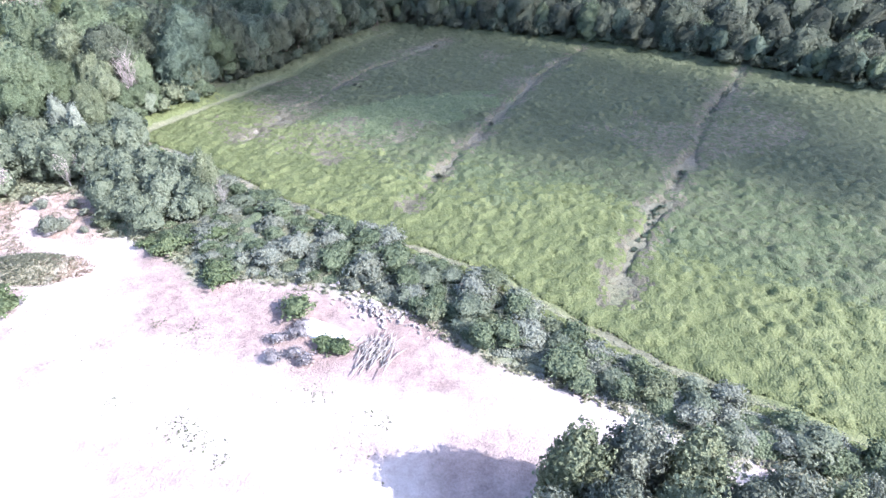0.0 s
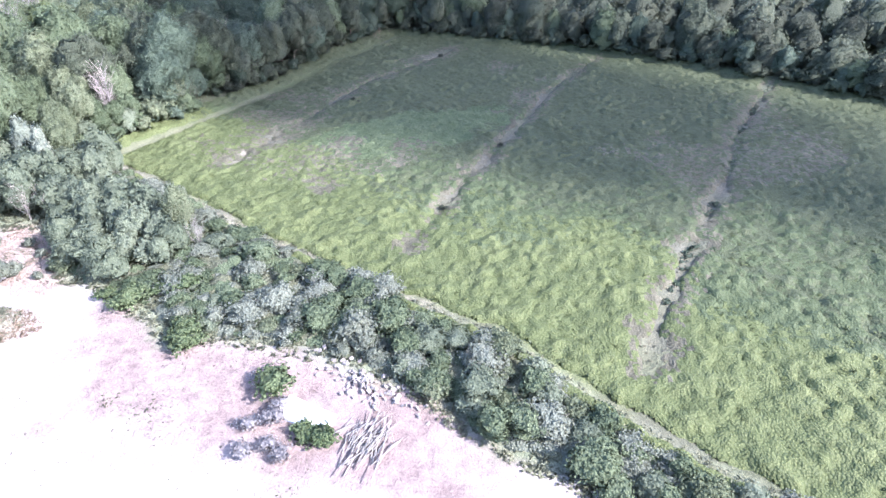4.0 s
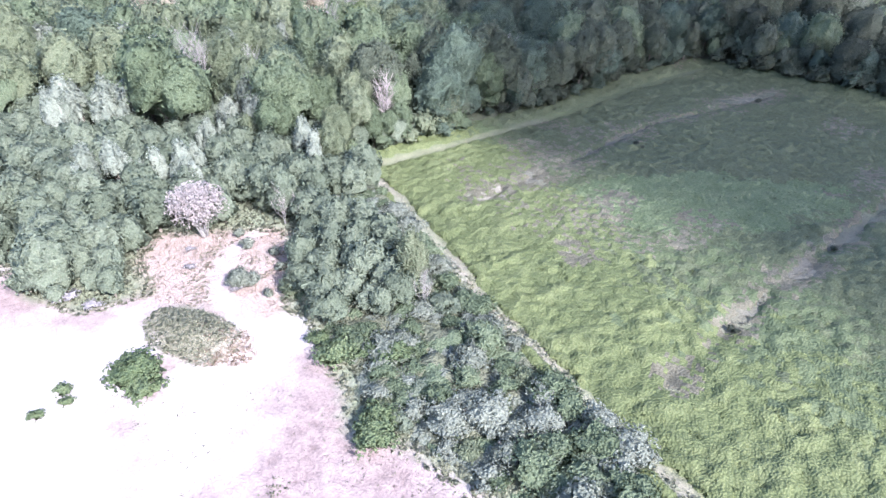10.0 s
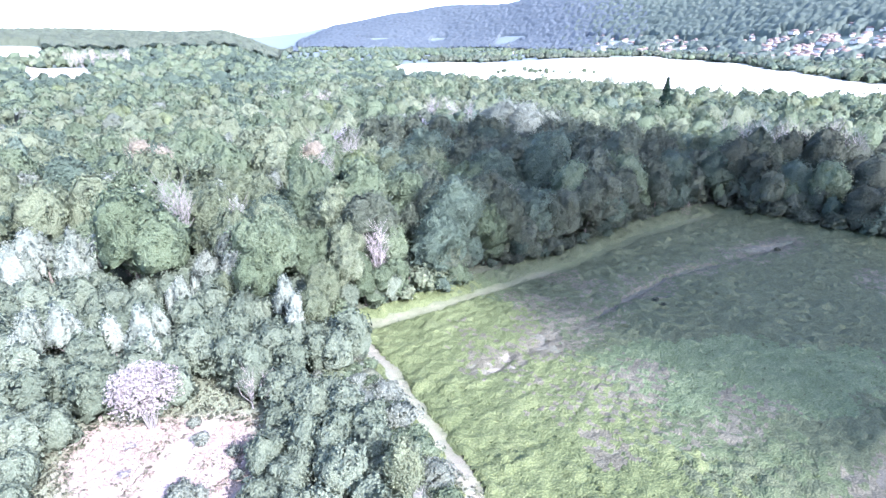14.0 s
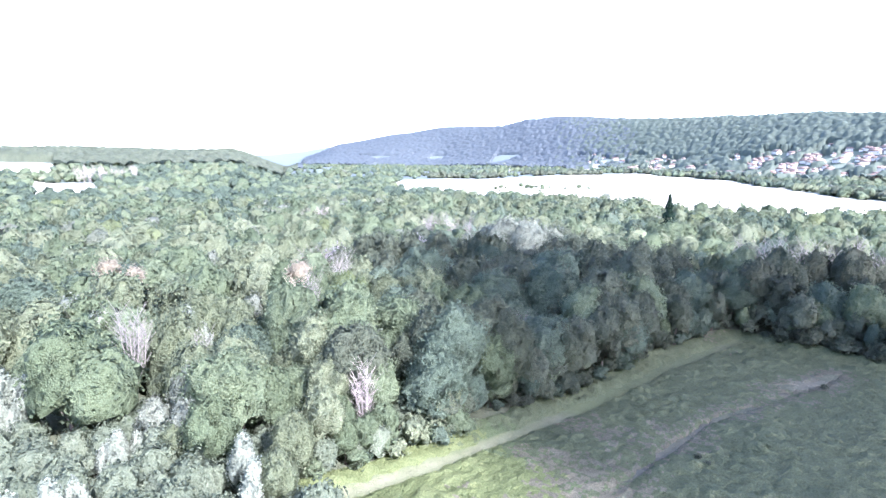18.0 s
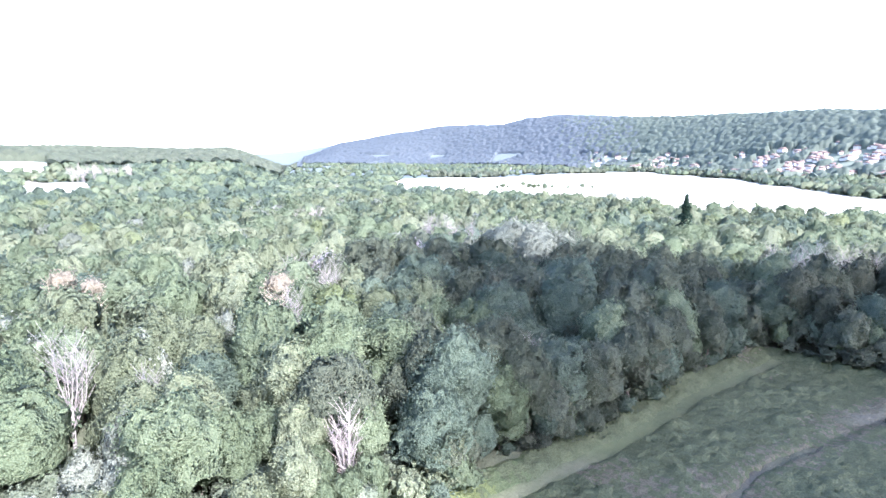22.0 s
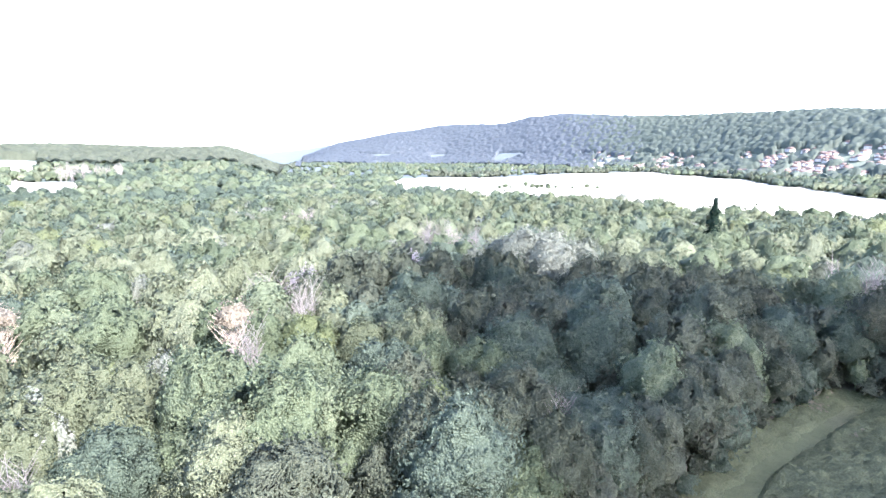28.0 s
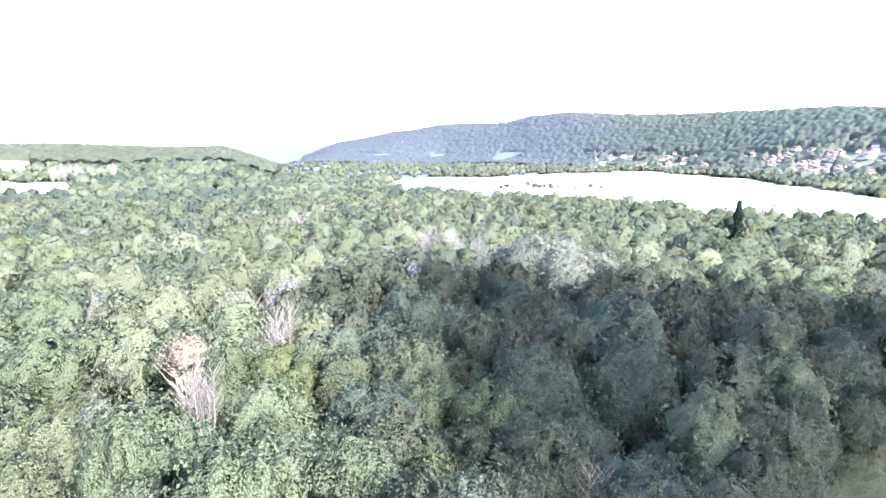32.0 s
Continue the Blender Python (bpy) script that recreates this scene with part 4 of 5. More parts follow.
for x, y, g in zip(px[strip], py[strip], grove[strip]):
    if g > 0.5:
        if rng.random() < 0.5:
            place(WOOD["locust"][rng.integers(4)], USED, x, y, rng.uniform(0.62, 1.0), rng.uniform(0, 360))
        elif rng.random() < 0.6:
            place(SHRUB["blue"][rng.integers(3)], USED, x, y, rng.uniform(1.0, 1.5), rng.uniform(0, 360))
        continue
    if rng.random() < 0.1:
        continue
    grey = smooth(-8, -24, np.array([x]))[0]
    kind = rng.choice(["grey", "blue", "green", "olive"], p=[0.2 + 0.3 * grey, 0.28 - 0.2 * grey, 0.32, 0.2 - 0.1 * grey])
    place(SHRUB[kind][rng.integers(len(SHRUB[kind]))], USED, x, y, min(1.3, 0.66 + rng.exponential(0.26)) * (1.1 if grey > 0.5 else 1.18), rng.uniform(0, 360), 0.15, rng.uniform(0.5, 0.75))



def brush_canopy():
    """Low brush grown together under the shrubs of the hedge."""
    cx, cy = np.arange(-66, 50, 0.5), np.arange(28, 112, 0.5)
    x, y = np.meshgrid(cx, cy)
    top, pick = domes(x, y, 1.9, 0.5, 0.5)
    within = np.minimum(-inside(x, y, LOT) - 0.4, -inside(x, y, FIELD) - 2.0) + 0.9 * patches(x, y, 3, 40)
    within = np.minimum(within, (96 - 0.75 * (x + 46) + 8 - y) * 0.6)
    z = on_ground(x, y) - 0.25 + smooth(0, 2.2, within) * (0.35 + 0.95 * top * (0.55 + 0.45 * patches(x, y, 7, 41)))
    k = (np.arange(len(cy) - 1)[:, None] * len(cx) + np.arange(len(cx) - 1)[None]).ravel()
    k = k[within.ravel()[k] > 0]
    quad = np.stack([k, k + 1, k + len(cx) + 1, k + len(cx)], 1)
    me = mesh_np("hedge_brush", np.stack([x, y, z], -1).reshape(-1, 3), [quad], LEAF["verge"], pick.ravel())
    for name in ("grey", "green"):
        me.materials.append(LEAF[name])
    kind = np.where(pick + 0.5 * patches(x, y, 9, 42) < 0.4, 0, np.where(pick < 0.7, 1, 2))
    me.polygons.foreach_set("material_index", kind.ravel()[quad[:, 0]].astype(np.int32))
    me.polygons.foreach_set("use_smooth", np.ones(len(quad), bool))
    tagged(new("hedge_brush", me), "low grey-green brush grown together along the field hedge", "brush", kind="stuff")


brush_canopy()
px, py = wood_points(rng, -150, -64, 55, 112, 4.3)
low = (inside(px, py, LOT) < -1.5) & (inside(px, py, FIELD) < -2) & ((py < 86 - 0.28 * (px + 78)) | ((py < 106) & (px > -113))) & (px < -61) & (inside(px, py, GROVE) < 1)
for cx, cy, cr in CLEAR:
    low &= np.hypot(px - cx, py - cy) > cr * 0.8
for x, y in zip(px[low], py[low]):
    place(WOOD["locust"][rng.integers(4)], USED, x, y, rng.uniform(0.75, 1.15), rng.uniform(0, 360))
    if rng.random() < 0.4:
        place(SHRUB["blue"][rng.integers(3)], USED, x + rng.normal() * 1.6, y - 2.0 + rng.normal(), rng.uniform(0.7, 1.2), rng.uniform(0, 360))

px, py = wood_points(rng, -125, -66, 52, 82, 3.6)
rim = (inside(px, py, LOT) < -0.2) & (inside(px, py, LOT) > -7) & (inside(px, py, HEATH) < -0.8)
for x, y in zip(px[rim], py[rim]):
    place(WOOD["locust"][rng.integers(4)], USED, x, y, rng.uniform(0.4, 0.75), rng.uniform(0, 360))

px, py = wood_points(rng, -112, -66, 104, 138, 4.6)
under = (inside(px, py, FIELD) < -2.0)
for x, y in zip(px[under], py[under]):
    place(WOOD["locust"][rng.integers(4)], USED, x, y, rng.uniform(0.55, 0.9), rng.uniform(0, 360))

# undergrowth where the wood meets the field
EDGE = [(-79, 114), (-69, 133), (-64, 146), (-53, 171), (-45, 196), (-30, 228), (0, 221), (37, 211), (72, 191), (86, 179), (118, 157), (140, 144)]
LOW = [crown(np.random.default_rng(1460 + n), 2.1, 0.0, 3.6, 18, 170, 0.42, fuzz=1.22, up=-0.8, core=(6, 8)) for n in range(4)]
brush_at = {"dark": [], "green": [], "blue": [], "olive": [], "deep": []}
for (ax, ay), (bx, by) in zip(EDGE, EDGE[1:]):
    for n in range(int(math.hypot(bx - ax, by - ay) / 1.9)):
        f = rng.random()
        x, y = ax + (bx - ax) * f + rng.normal() * 1.0 - 0.6, ay + (by - ay) * f + rng.normal() * 1.0 + 0.4
        # past y 140 darker brush, its colour partly in place of shade
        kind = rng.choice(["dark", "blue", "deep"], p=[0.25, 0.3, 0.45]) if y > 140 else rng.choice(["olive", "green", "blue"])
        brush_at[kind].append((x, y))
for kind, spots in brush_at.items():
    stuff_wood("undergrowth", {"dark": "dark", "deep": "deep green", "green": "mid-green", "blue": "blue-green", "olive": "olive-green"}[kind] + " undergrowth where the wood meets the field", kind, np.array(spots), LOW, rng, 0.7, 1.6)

# lower trees that close the edge of the wood down to the ground
young_at = {"deep": [], "blue": [], "green": []}
for (ax, ay), (bx, by) in zip(EDGE[1:], EDGE[2:]):
    length = math.hypot(bx - ax, by - ay)
    for n in range(int(length / 1.5)):
        f, back = rng.random(), rng.uniform(0.8, 7.5)
        # mostly the deep kind, whose colour holds some of the shade
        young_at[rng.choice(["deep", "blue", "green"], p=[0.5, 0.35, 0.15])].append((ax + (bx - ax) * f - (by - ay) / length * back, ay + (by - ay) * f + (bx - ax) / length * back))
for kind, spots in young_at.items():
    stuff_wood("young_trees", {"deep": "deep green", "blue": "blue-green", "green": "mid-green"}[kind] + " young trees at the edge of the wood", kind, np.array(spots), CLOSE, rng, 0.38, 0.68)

# poplars at the near end of the lot
POPLAR = [make_tree("poplar_tree", "grey" if n else "olive", 1700 + n, 3.3, 12.5, 0.06, 46, 2600, 0.3, 0.4, "silvery-green young poplar beside the sandy lot", "tree", "poplars by the lot", core=(10, 13), fuzz=1.12, up=-0.7) for n in range(2)]
for x, y, k, n in ((9.7, 27.3, 1.1, 0), (14.5, 27.9, 1.14, 1), (18.7, 27, 1.12, 0), (24.7, 24.4, 1.08, 1), (12, 23, 1.1, 1), (17, 22.6, 1.15, 0), (21.5, 23, 1.1, 1), (29, 24.5, 0.95, 0), (34, 27.5, 0.7, 1), (38, 29.5, 0.66, 0), (7, 22, 1.05, 1)):
    place(POPLAR[n], USED, x, y, k, x * 37 % 360)


# ---------------------------------------------------------------- landmark trees
def bare_tree(seed, h, w, mat, label, stems=6, twigs=110, base=0.3, name="dead_tree", dome=0.0):
    g = np.random.default_rng(seed)
    limb, twig = bare_limbs(g, h, w, stems, twigs, base, dome)
    root = new(name)
    t = lathe([((0, 0, -0.2), 0.02 * h), ((0, 0, 0.2 * h), 0.014 * h), ((0.01 * h, 0, base * h), 0.011 * h)], 6)
    part("trunk", mesh_np("trunk", t[0], [t[1]], DEADWOOD), root)
    for v, q in limb:
        part("limb", mesh_np("limb", v, [q], DEADWOOD), root)
    tagged(part("twig_mass", mesh_np("twig_mass", twig[0], [twig[1]], mat), root), kind="stuff")
    return tagged(root, label, "tree", "withered trees" if name == "withered_tree" else "dead trees")


pink = bare_tree(1, 9.6, 8.5, TWIG, "bare pinkish-grey tree with many thin stems beside the path", 12, 420, 0.08, dome=0.22)
g = np.random.default_rng(61)
w = g.normal(size=(2600, 3)) * np.array([1, 1, 0.8])
w[:, 2] = np.where(w[:, 2] < -0.4, -w[:, 2], w[:, 2])
w /= np.linalg.norm(w, axis=1, keepdims=True)
w *= (g.uniform(0.6, 1.0, (2600, 1)) + 0.1 * np.sin(w[:, :1] * 7) * np.cos(w[:, 1:2] * 6 + w[:, 2:] * 5)) * np.array([4.5, 4.5, 3.6])
v, q = leaf_quads(g, w + np.array([0, 0, 6.0]), w / 4, 0.3, 0.9)
part("crown", mesh_np("crown", v, [q], LEAF["haze"], np.full(len(v), 0.5)), pink, "rounded haze of fine pale twigs")
place(pink, USED, -79, 78.5)
fan = bare_tree(2, 17, 9.5, TWIG, "leafless grey-brown tree with a fan of upright limbs", 20, 260, 0.3, dome=0.12)
place(fan, USED, -78.5, 128, 0.84)
for x, y, k in ((-75.4, 124.4, 0.5), (-79.5, 123.6, 0.52), (-74.6, 128.4, 0.5), (-82.4, 126, 0.55), (-77, 121, 0.45)):
    place(WOOD["green"][int(abs(x)) % 4], USED, x, y, k, x * 71 % 360)
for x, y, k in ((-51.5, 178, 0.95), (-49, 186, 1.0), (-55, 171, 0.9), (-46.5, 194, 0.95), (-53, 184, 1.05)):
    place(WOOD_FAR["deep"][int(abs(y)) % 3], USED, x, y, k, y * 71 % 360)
snag = bare_tree(3, 19, 6, DEADWOOD, "tall bleached dead tree standing in the wood", 8, 170, 0.45)
for x, y, k in ((-121, 114.5, 1.08), (-138, 178, 1.1), (-134, 182, 1.05), (-113, 153, 1.1), (-66, 164, 0.8), (-125, 178, 1.1), (-106, 118, 0.9),
                (-22, 250, 1.2), (-18, 253, 1.25), (-10, 256, 1.2), (-5, 251, 1.15), (2, 258, 1.25), (-28, 256, 1.15), (-14, 249, 1.1), (7, 252, 1.15), (-148, 268, 1.2), (-143, 271, 1.2), (-138, 266, 1.1), (-153, 272, 1.2), (-133, 272, 1.15)):
    place(snag, USED, x, y, k, x * 53 % 360)
thicket = bare_tree(4, 15, 9, TWIG, "bare grey tree in a leafless clump of the wood", 9, 160, 0.2)
for n in range(26):
    x, y = -277 + rng.normal() * 12, 334 + rng.normal() * 10
    place(thicket, USED, x, y, rng.uniform(0.9, 1.2), rng.uniform(0, 360))
for n in range(24):
    x, y = -880 + rng.normal() * 26, 530 + rng.normal() * 22
    place(thicket, USED, x, y, rng.uniform(1.1, 1.6), rng.uniform(0, 360))
for x, y, k in ((-82, 106, 1.0), (-94, 88, 0.95), (-97, 85, 0.85), (-103, 81, 1.0), (-106, 78, 0.9), (-100, 99, 0.8), (-103, 101, 0.8), (-110, 80, 0.85), (-90, 86, 0.8), (-76.5, 103, 0.95), (-88, 85.5, 0.8), (-133, 88, 1.1),
                (-136, 92, 1.25), (-139, 94, 1.2), (-128, 97, 1.3), (-125, 95, 1.1), (-140, 119, 1.5), (-122, 127, 1.6), (-118, 124, 1.4), (-125, 99, 1.2)):
    place(WOOD["silver"][int(abs(x * 7 + y)) % 3], USED, x, y, k, x * 29 % 360)
    place(WOOD["silver"][int(abs(x * 5 + y)) % 3], USED, x + 2.6 * math.sin(y), y + 2.6 * math.cos(y), k * 0.85, x * 23 % 360)
for x, y, k in ((-100, 111, 1.15), (-95, 108, 0.95), (-103, 107, 0.85)):
    place(WOOD["grey"][int(abs(x)) % 3], USED, x, y, k, x * 19 % 360)
silver_wood = make_tree("white_willow_tree", "grey", 77, 6.5, 19, 0.1, 60, 1300, 0.55, 0.0, "broad silvery white willow above the dark stand", "tree", "white willows")
for x, y, k in ((-104, 248, 1.4), (-94, 244, 1.3), (-112, 252, 1.25), (-101, 257, 1.35), (-90, 252, 1.25), (-86, 244, 1.15), (-118, 246, 1.05), (-136, 236, 0.8), (-130, 232, 0.75)):
    place(silver_wood, USED, x, y, k, x * 31 % 360)
rust = bare_tree(8, 20, 3.2, RUST_TWIG, "withered tree with dry cream and orange leaves in the wood", 8, 160, 0.45, "withered_tree")
v, q, soft = crown(np.random.default_rng(88), 2.7, 15.5, 20.5, 26, 420, 0.34, fuzz=1.3, core=(6, 8), lift=0.4)
part("crown", mesh_np("crown", v, [q], LEAF["cream"], np.full(len(v), 0.5), soft), rust, "thin crown of withered cream leaves")
for x, y, k in ((-119, 155, 1.12), (-162, 134, 1.1), (-158, 138, 1.0)):
    place(rust, USED, x, y, k, x * 17 % 360)
place(POPLAR[0], USED, -43.5, 84, 0.78, 40)
sapling = bare_tree(9, 6, 4.5, DEADWOOD, "small bare whitish sapling beside the track", 7, 240, 0.2)
place(sapling, USED, -40.3, 81.5, 0.85)
for x, y, k in ((-71, 88, 0.42), (-69, 89.5, 0.4), (-73, 90, 0.38), (-66.5, 88.5, 0.36)):
    place(thicket, USED, x, y, k, x * 61 % 360)
# small dark shrubs stand in for shadow in the field's pits and ditches
for x, y, k in ((-4.2, 99.3, 0.26), (-3.4, 98.9, 0.2), (7.6, 127, 0.26), (-29.5, 152, 0.34), (-28, 151, 0.3), (-9, 196, 0.4)):
    place(SHRUB["dark"][int(abs(x)) % 2], USED, x, y, k, x * 61 % 360)
mauve = make_tree("grey_willow_tree", "dry", 78, 5.0, 17, 0.1, 50, 1500, 0.4, 0.0, "leaf-shedding mauve-grey willow in the wood", "tree", "mauve-grey willows", core=(9, 12), fuzz=1.15)
for x, y, k in ((-142, 196, 1.1), (-131, 227, 1.1), (-126, 229, 0.95), (-92, 166, 0.8)):
    place(mauve, USED, x, y, k, x * 31 % 360)
bright = make_tree("young_ash_tree", "yellow", 79, 3.2, 17.5, 0.2, 34, 1600, 0.36, 0.15, "bright yellow-green tree among dark oaks", "tree", "young ashes")
place(bright, USED, -80, 154, 1.06)


def spruce(seed, h, r):
    g = np.random.default_rng(seed)
    n = 900
    f = g.uniform(0.02, 1, n) ** 0.8
    a = g.uniform(0, 6.28, n)
    w = r * f * (0.75 + 0.25 * np.sin(f * 40)) * g.uniform(0.6, 1.0, n)
    p = np.stack([np.cos(a) * w, np.sin(a) * w, h * (1 - f * 0.93)], 1)
    e = np.stack([np.cos(a), np.sin(a), np.full(n, 0.5)], 1)
    v, q = leaf_quads(g, p, e, 1.3)
    root = new("spruce_tree")
    t = lathe([((0, 0, -0.2), 0.3), ((0, 0, h * 0.95), 0.04)], 6)
    part("trunk", mesh_np("trunk", t[0], [t[1]], BARK), root)
    part("crown", mesh_np("crown", v, [q], LEAF["needle"], np.full(len(v), 0.5)), root)
    return tagged(root, "single dark spruce at the edge of the valley field", "tree")


for n in range(16):
    a_, d_ = math.radians(rng.normal(20, 2.2)), rng.normal(930, 25)
    place(SHRUB["green"][n % 3], USED, HUB[0] - d_ * math.sin(a_), HUB[1] + d_ * math.cos(a_), rng.uniform(1.2, 2.6), n * 40)
place(spruce(5, 33, 8.5), USED, -60, 334, 1.0)
for x, y, k in ((-57, 326, 1.3), (-63.5, 327, 1.25), (-60, 320, 1.2), (-53, 331, 1.25), (-67, 331, 1.2)):
    place(WOOD_FAR["green"][int(abs(x)) % 4], USED, x, y, k, x * 31 % 360)


# ---------------------------------------------------------------- grass and weeds
def tufts(name, label, species, px, py, size, rng, blades=3, lean=1.1, lift=0.0):
    k = len(px)
    z = on_ground(px, py)
    base = np.repeat(np.stack([px, py, z - 0.05 + lift], 1), blades, 0)
    n = k * blades
    a = rng.uniform(0, 6.28, n)
    s = np.repeat(size * rng.uniform(0.6, 1.3, k), blades) * rng.uniform(0.7, 1.2, n)
    out = np.stack([np.cos(a), np.sin(a), 0 * a], 1)
    side = np.stack([-np.sin(a), np.cos(a), 0 * a], 1)
    up = np.array([0, 0, 1.0])
    ss = s[:, None]
    tip = base + out * ss * lean * rng.uniform(0.7, 1.5, (n, 1)) + up * ss * 0.55
    mid = base + out * ss * lean * 0.5 + up * ss * 0.45
    v = np.stack([base, mid - side * ss * 0.36, tip, mid + side * ss * 0.36], 1).reshape(-1, 3)
    tint = np.repeat(np.repeat(rng.random(k), blades), 4)
    soft = np.repeat(out * 0.55 + np.array([0, 0, 1.0]), 4, 0)
    return tagged(new(name, mesh_np(name, v, [np.arange(4 * n).reshape(-1, 4)], LEAF[species], tint, soft / np.linalg.norm(soft, axis=1, keepdims=True))), label, "grass", kind="stuff")


rng = np.random.default_rng(31)
px, py = rng.uniform(-78, 128, 84000), rng.uniform(34, 228, 84000)
f = inside(px, py, FIELD)
on_stripe = np.min([segments_distance(px, py, line) - w for line, w in STRIPES], 0)
track = segments_distance(px, py, TRACK)
keep = (f > 0.3) & (track > 1.3) & (segments_distance(px, py, LANE) > 2.3)

def weed_canopy():
    """Weeds of the field, grown together: low mounds side by side, thinning out on the ditches and dry patches."""
    step = 0.46
    cx, cy = np.arange(-81, 128, step), np.arange(32, 231, step)
    X, Y = np.meshgrid(cx, cy)
    x = X + 0.3 * step * patches(X, Y, 0.9, 20)
    y = Y + 0.3 * step * patches(X, Y, 0.9, 21)
    top, pick = domes(x, y, 1.1, 0.45, 0.55)
    top = 0.72 * top
    clump = smooth(-0.35, 0.7, 0.75 * patches(x, y, 2.6, 1) + 0.5 * patches(x, y, 8, 2) + 0.25 * patches(x, y, 24, 3))
    line = np.min([segments_distance(x, y, l) / w for l, w in STRIPES], 0) + 0.35 * patches(x, y, 4, 22)
    bare = np.maximum(np.maximum(smooth(1.9, 0.1, line) * (0.45 + 0.55 * smooth(-0.5, 0.4, patches(x, y, 6, 25))), 0.8 * bald(x, y)), 0.6 * dry_reach(x, y))
    flat = np.maximum(bare, 0.7 * meadow(x, y))
    way = np.minimum(segments_distance(x, y, TRACK) - 0.7, segments_distance(x, y, LANE) - 1.0)
    edge = smooth(0, 1.2, np.minimum(inside(x, y, FIELD) + 3.0, way) + 0.6 * patches(x, y, 2, 23))
    z = on_ground(x, y) - 0.12 + edge * (0.2 + (0.55 + 0.6 * clump) * top * (1 - 0.8 * flat)) - 0.25 * smooth(0.75, 0.95, bare + 0.3 * (pick - 0.5)) * edge
    shade_part = shade_end(x, y) > 0.15 + 0.7 * pick
    gold = (smooth(46, 6, segments_distance(x, y, TRACK) + 14 * patches(x, y, 15, 24)) > 0.2 + 0.6 * pick) & ~shade_part
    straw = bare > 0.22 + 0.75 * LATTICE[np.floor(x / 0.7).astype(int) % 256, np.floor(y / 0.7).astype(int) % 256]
    kind = np.where(straw, 3, np.where(meadow(x, y) > 0.35 + 0.45 * pick, 4, np.where(shade_part, 2, np.where(gold, 1, 0))))
    ditch = np.min([segments_distance(x, y, l) for l, w in STRIPES], 0) + 0.5 * patches(x, y, 3, 26)
    z = z - 0.75 * smooth(0.75, 0.15, ditch) * smooth(-0.35, 0.15, patches(x, y, 13, 27))
    nx = len(cx)
    k = (np.arange(len(cy) - 1)[:, None] * nx + np.arange(nx - 1)[None]).ravel()
    k = k[edge.ravel()[k] > 0.02]
    quad = np.stack([k, k + 1, k + nx + 1, k + nx], 1)
    used = np.zeros(x.size, int)
    used[quad.ravel()] = 1
    at = np.cumsum(used) - 1
    on = used == 1
    me = mesh_np("field_weeds", np.stack([x, y, z], -1).reshape(-1, 3)[on], [at[quad]], LEAF["weed"], (0.5 * pick + 0.5 * clump).ravel()[on])
    for name in ("gold", "dull_weed", "straw", "fresh"):
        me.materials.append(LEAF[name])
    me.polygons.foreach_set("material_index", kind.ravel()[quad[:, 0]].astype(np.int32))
    me.polygons.foreach_set("use_smooth", np.ones(len(quad), bool))
    tagged(new("field_weeds", me), "knee-high green and yellow-green weeds covering the field", "weeds", kind="stuff")


weed_canopy()
tall = 0.2 + 0.16 * smooth(-0.3, 0.6, patches(px, py, 3.2, 1) + 0.4 * patches(px, py, 9, 2))
weed = keep & (on_stripe > 0.8) & (bald(px, py) + 0.6 * meadow(px, py) + dry_reach(px, py) < rng.random(len(px))) & (rng.random(len(px)) < 0.3)
gold = smooth(58, 10, track + 12 * patches(px, py, 15, 24)) > rng.random(len(px))
shade_part = shade_end(px, py) > rng.random(len(px))
for sel, species, label in ((weed & ~gold & ~shade_part, "weed", "taller green weeds standing out of the field"), (weed & shade_part, "dull_weed", "tufts of green weeds at the shaded end of the field"),
                            (weed & gold & ~shade_part, "gold", "tufts of yellow-green weeds near the track")):
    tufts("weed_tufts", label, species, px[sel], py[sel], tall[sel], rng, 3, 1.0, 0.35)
straw = keep & (on_stripe < 0.8) & (rng.random(len(px)) < 0.3)
tufts("dry_grass", "dry straw-coloured grass along the field ditches", "straw", px[straw], py[straw], 0.26, rng)
deep = keep & (segments_distance(px, py, STRIPES[2][0]) + 0.4 * wobble(px, py, 5) < 0.6) & (patches(px, py, 5, 28) > -0.1) & (py > 74)
tufts("ditch_plants", "dark plants growing in the field ditch", "blue", px[deep], py[deep], 0.62, rng, 5, 0.7)
px, py = rng.uniform(-120, 50, 60000), rng.uniform(28, 92, 60000)
lot, f = inside(px, py, LOT), inside(px, py, FIELD)
verge = (lot < 0.8) & (lot > -24) & (f < 0.5) & (py < 96 - 0.75 * (px + 46) + 8) & ((px > -66) | (lot > -9))
tufts("verge_grass", "dull green grass along the edge of the lot", "verge", px[verge][:9500], py[verge][:9500], 0.42, rng)
scrub = (lot > 0.5) & (wobble(px, py, 13) + 0.6 * wobble(px + 40, py, 5) > 0.1) & (lot + 6 * wobble(px, py, 15) < 22) & (rng.random(len(px)) < 0.22)
tufts("dry_weeds", "low dry weeds scattered on the sand", "straw", px[scrub], py[scrub], 0.16, rng, 3, 1.2)
wx, wy = [], []
for cx, cy, r, n in WEED_PATCHES:
    wx.append(cx + rng.normal(size=n) * r)
    wy.append(cy + rng.normal(size=n) * r * 0.7)
wx, wy = np.concatenate(wx), np.concatenate(wy)
tufts("dry_weeds", "patches of dull grey-green weeds on the open sand", "dull_weed", wx, wy, 0.2, rng, 4, 1.0)
mx, my = rng.uniform(-71, -52, 4200), rng.uniform(57.5, 67, 4200)
hump = (np.hypot((mx + 61.5) / 8.4, (my - 62.3) / 3.7) < 1 + 0.2 * wobble(mx, my, 3))
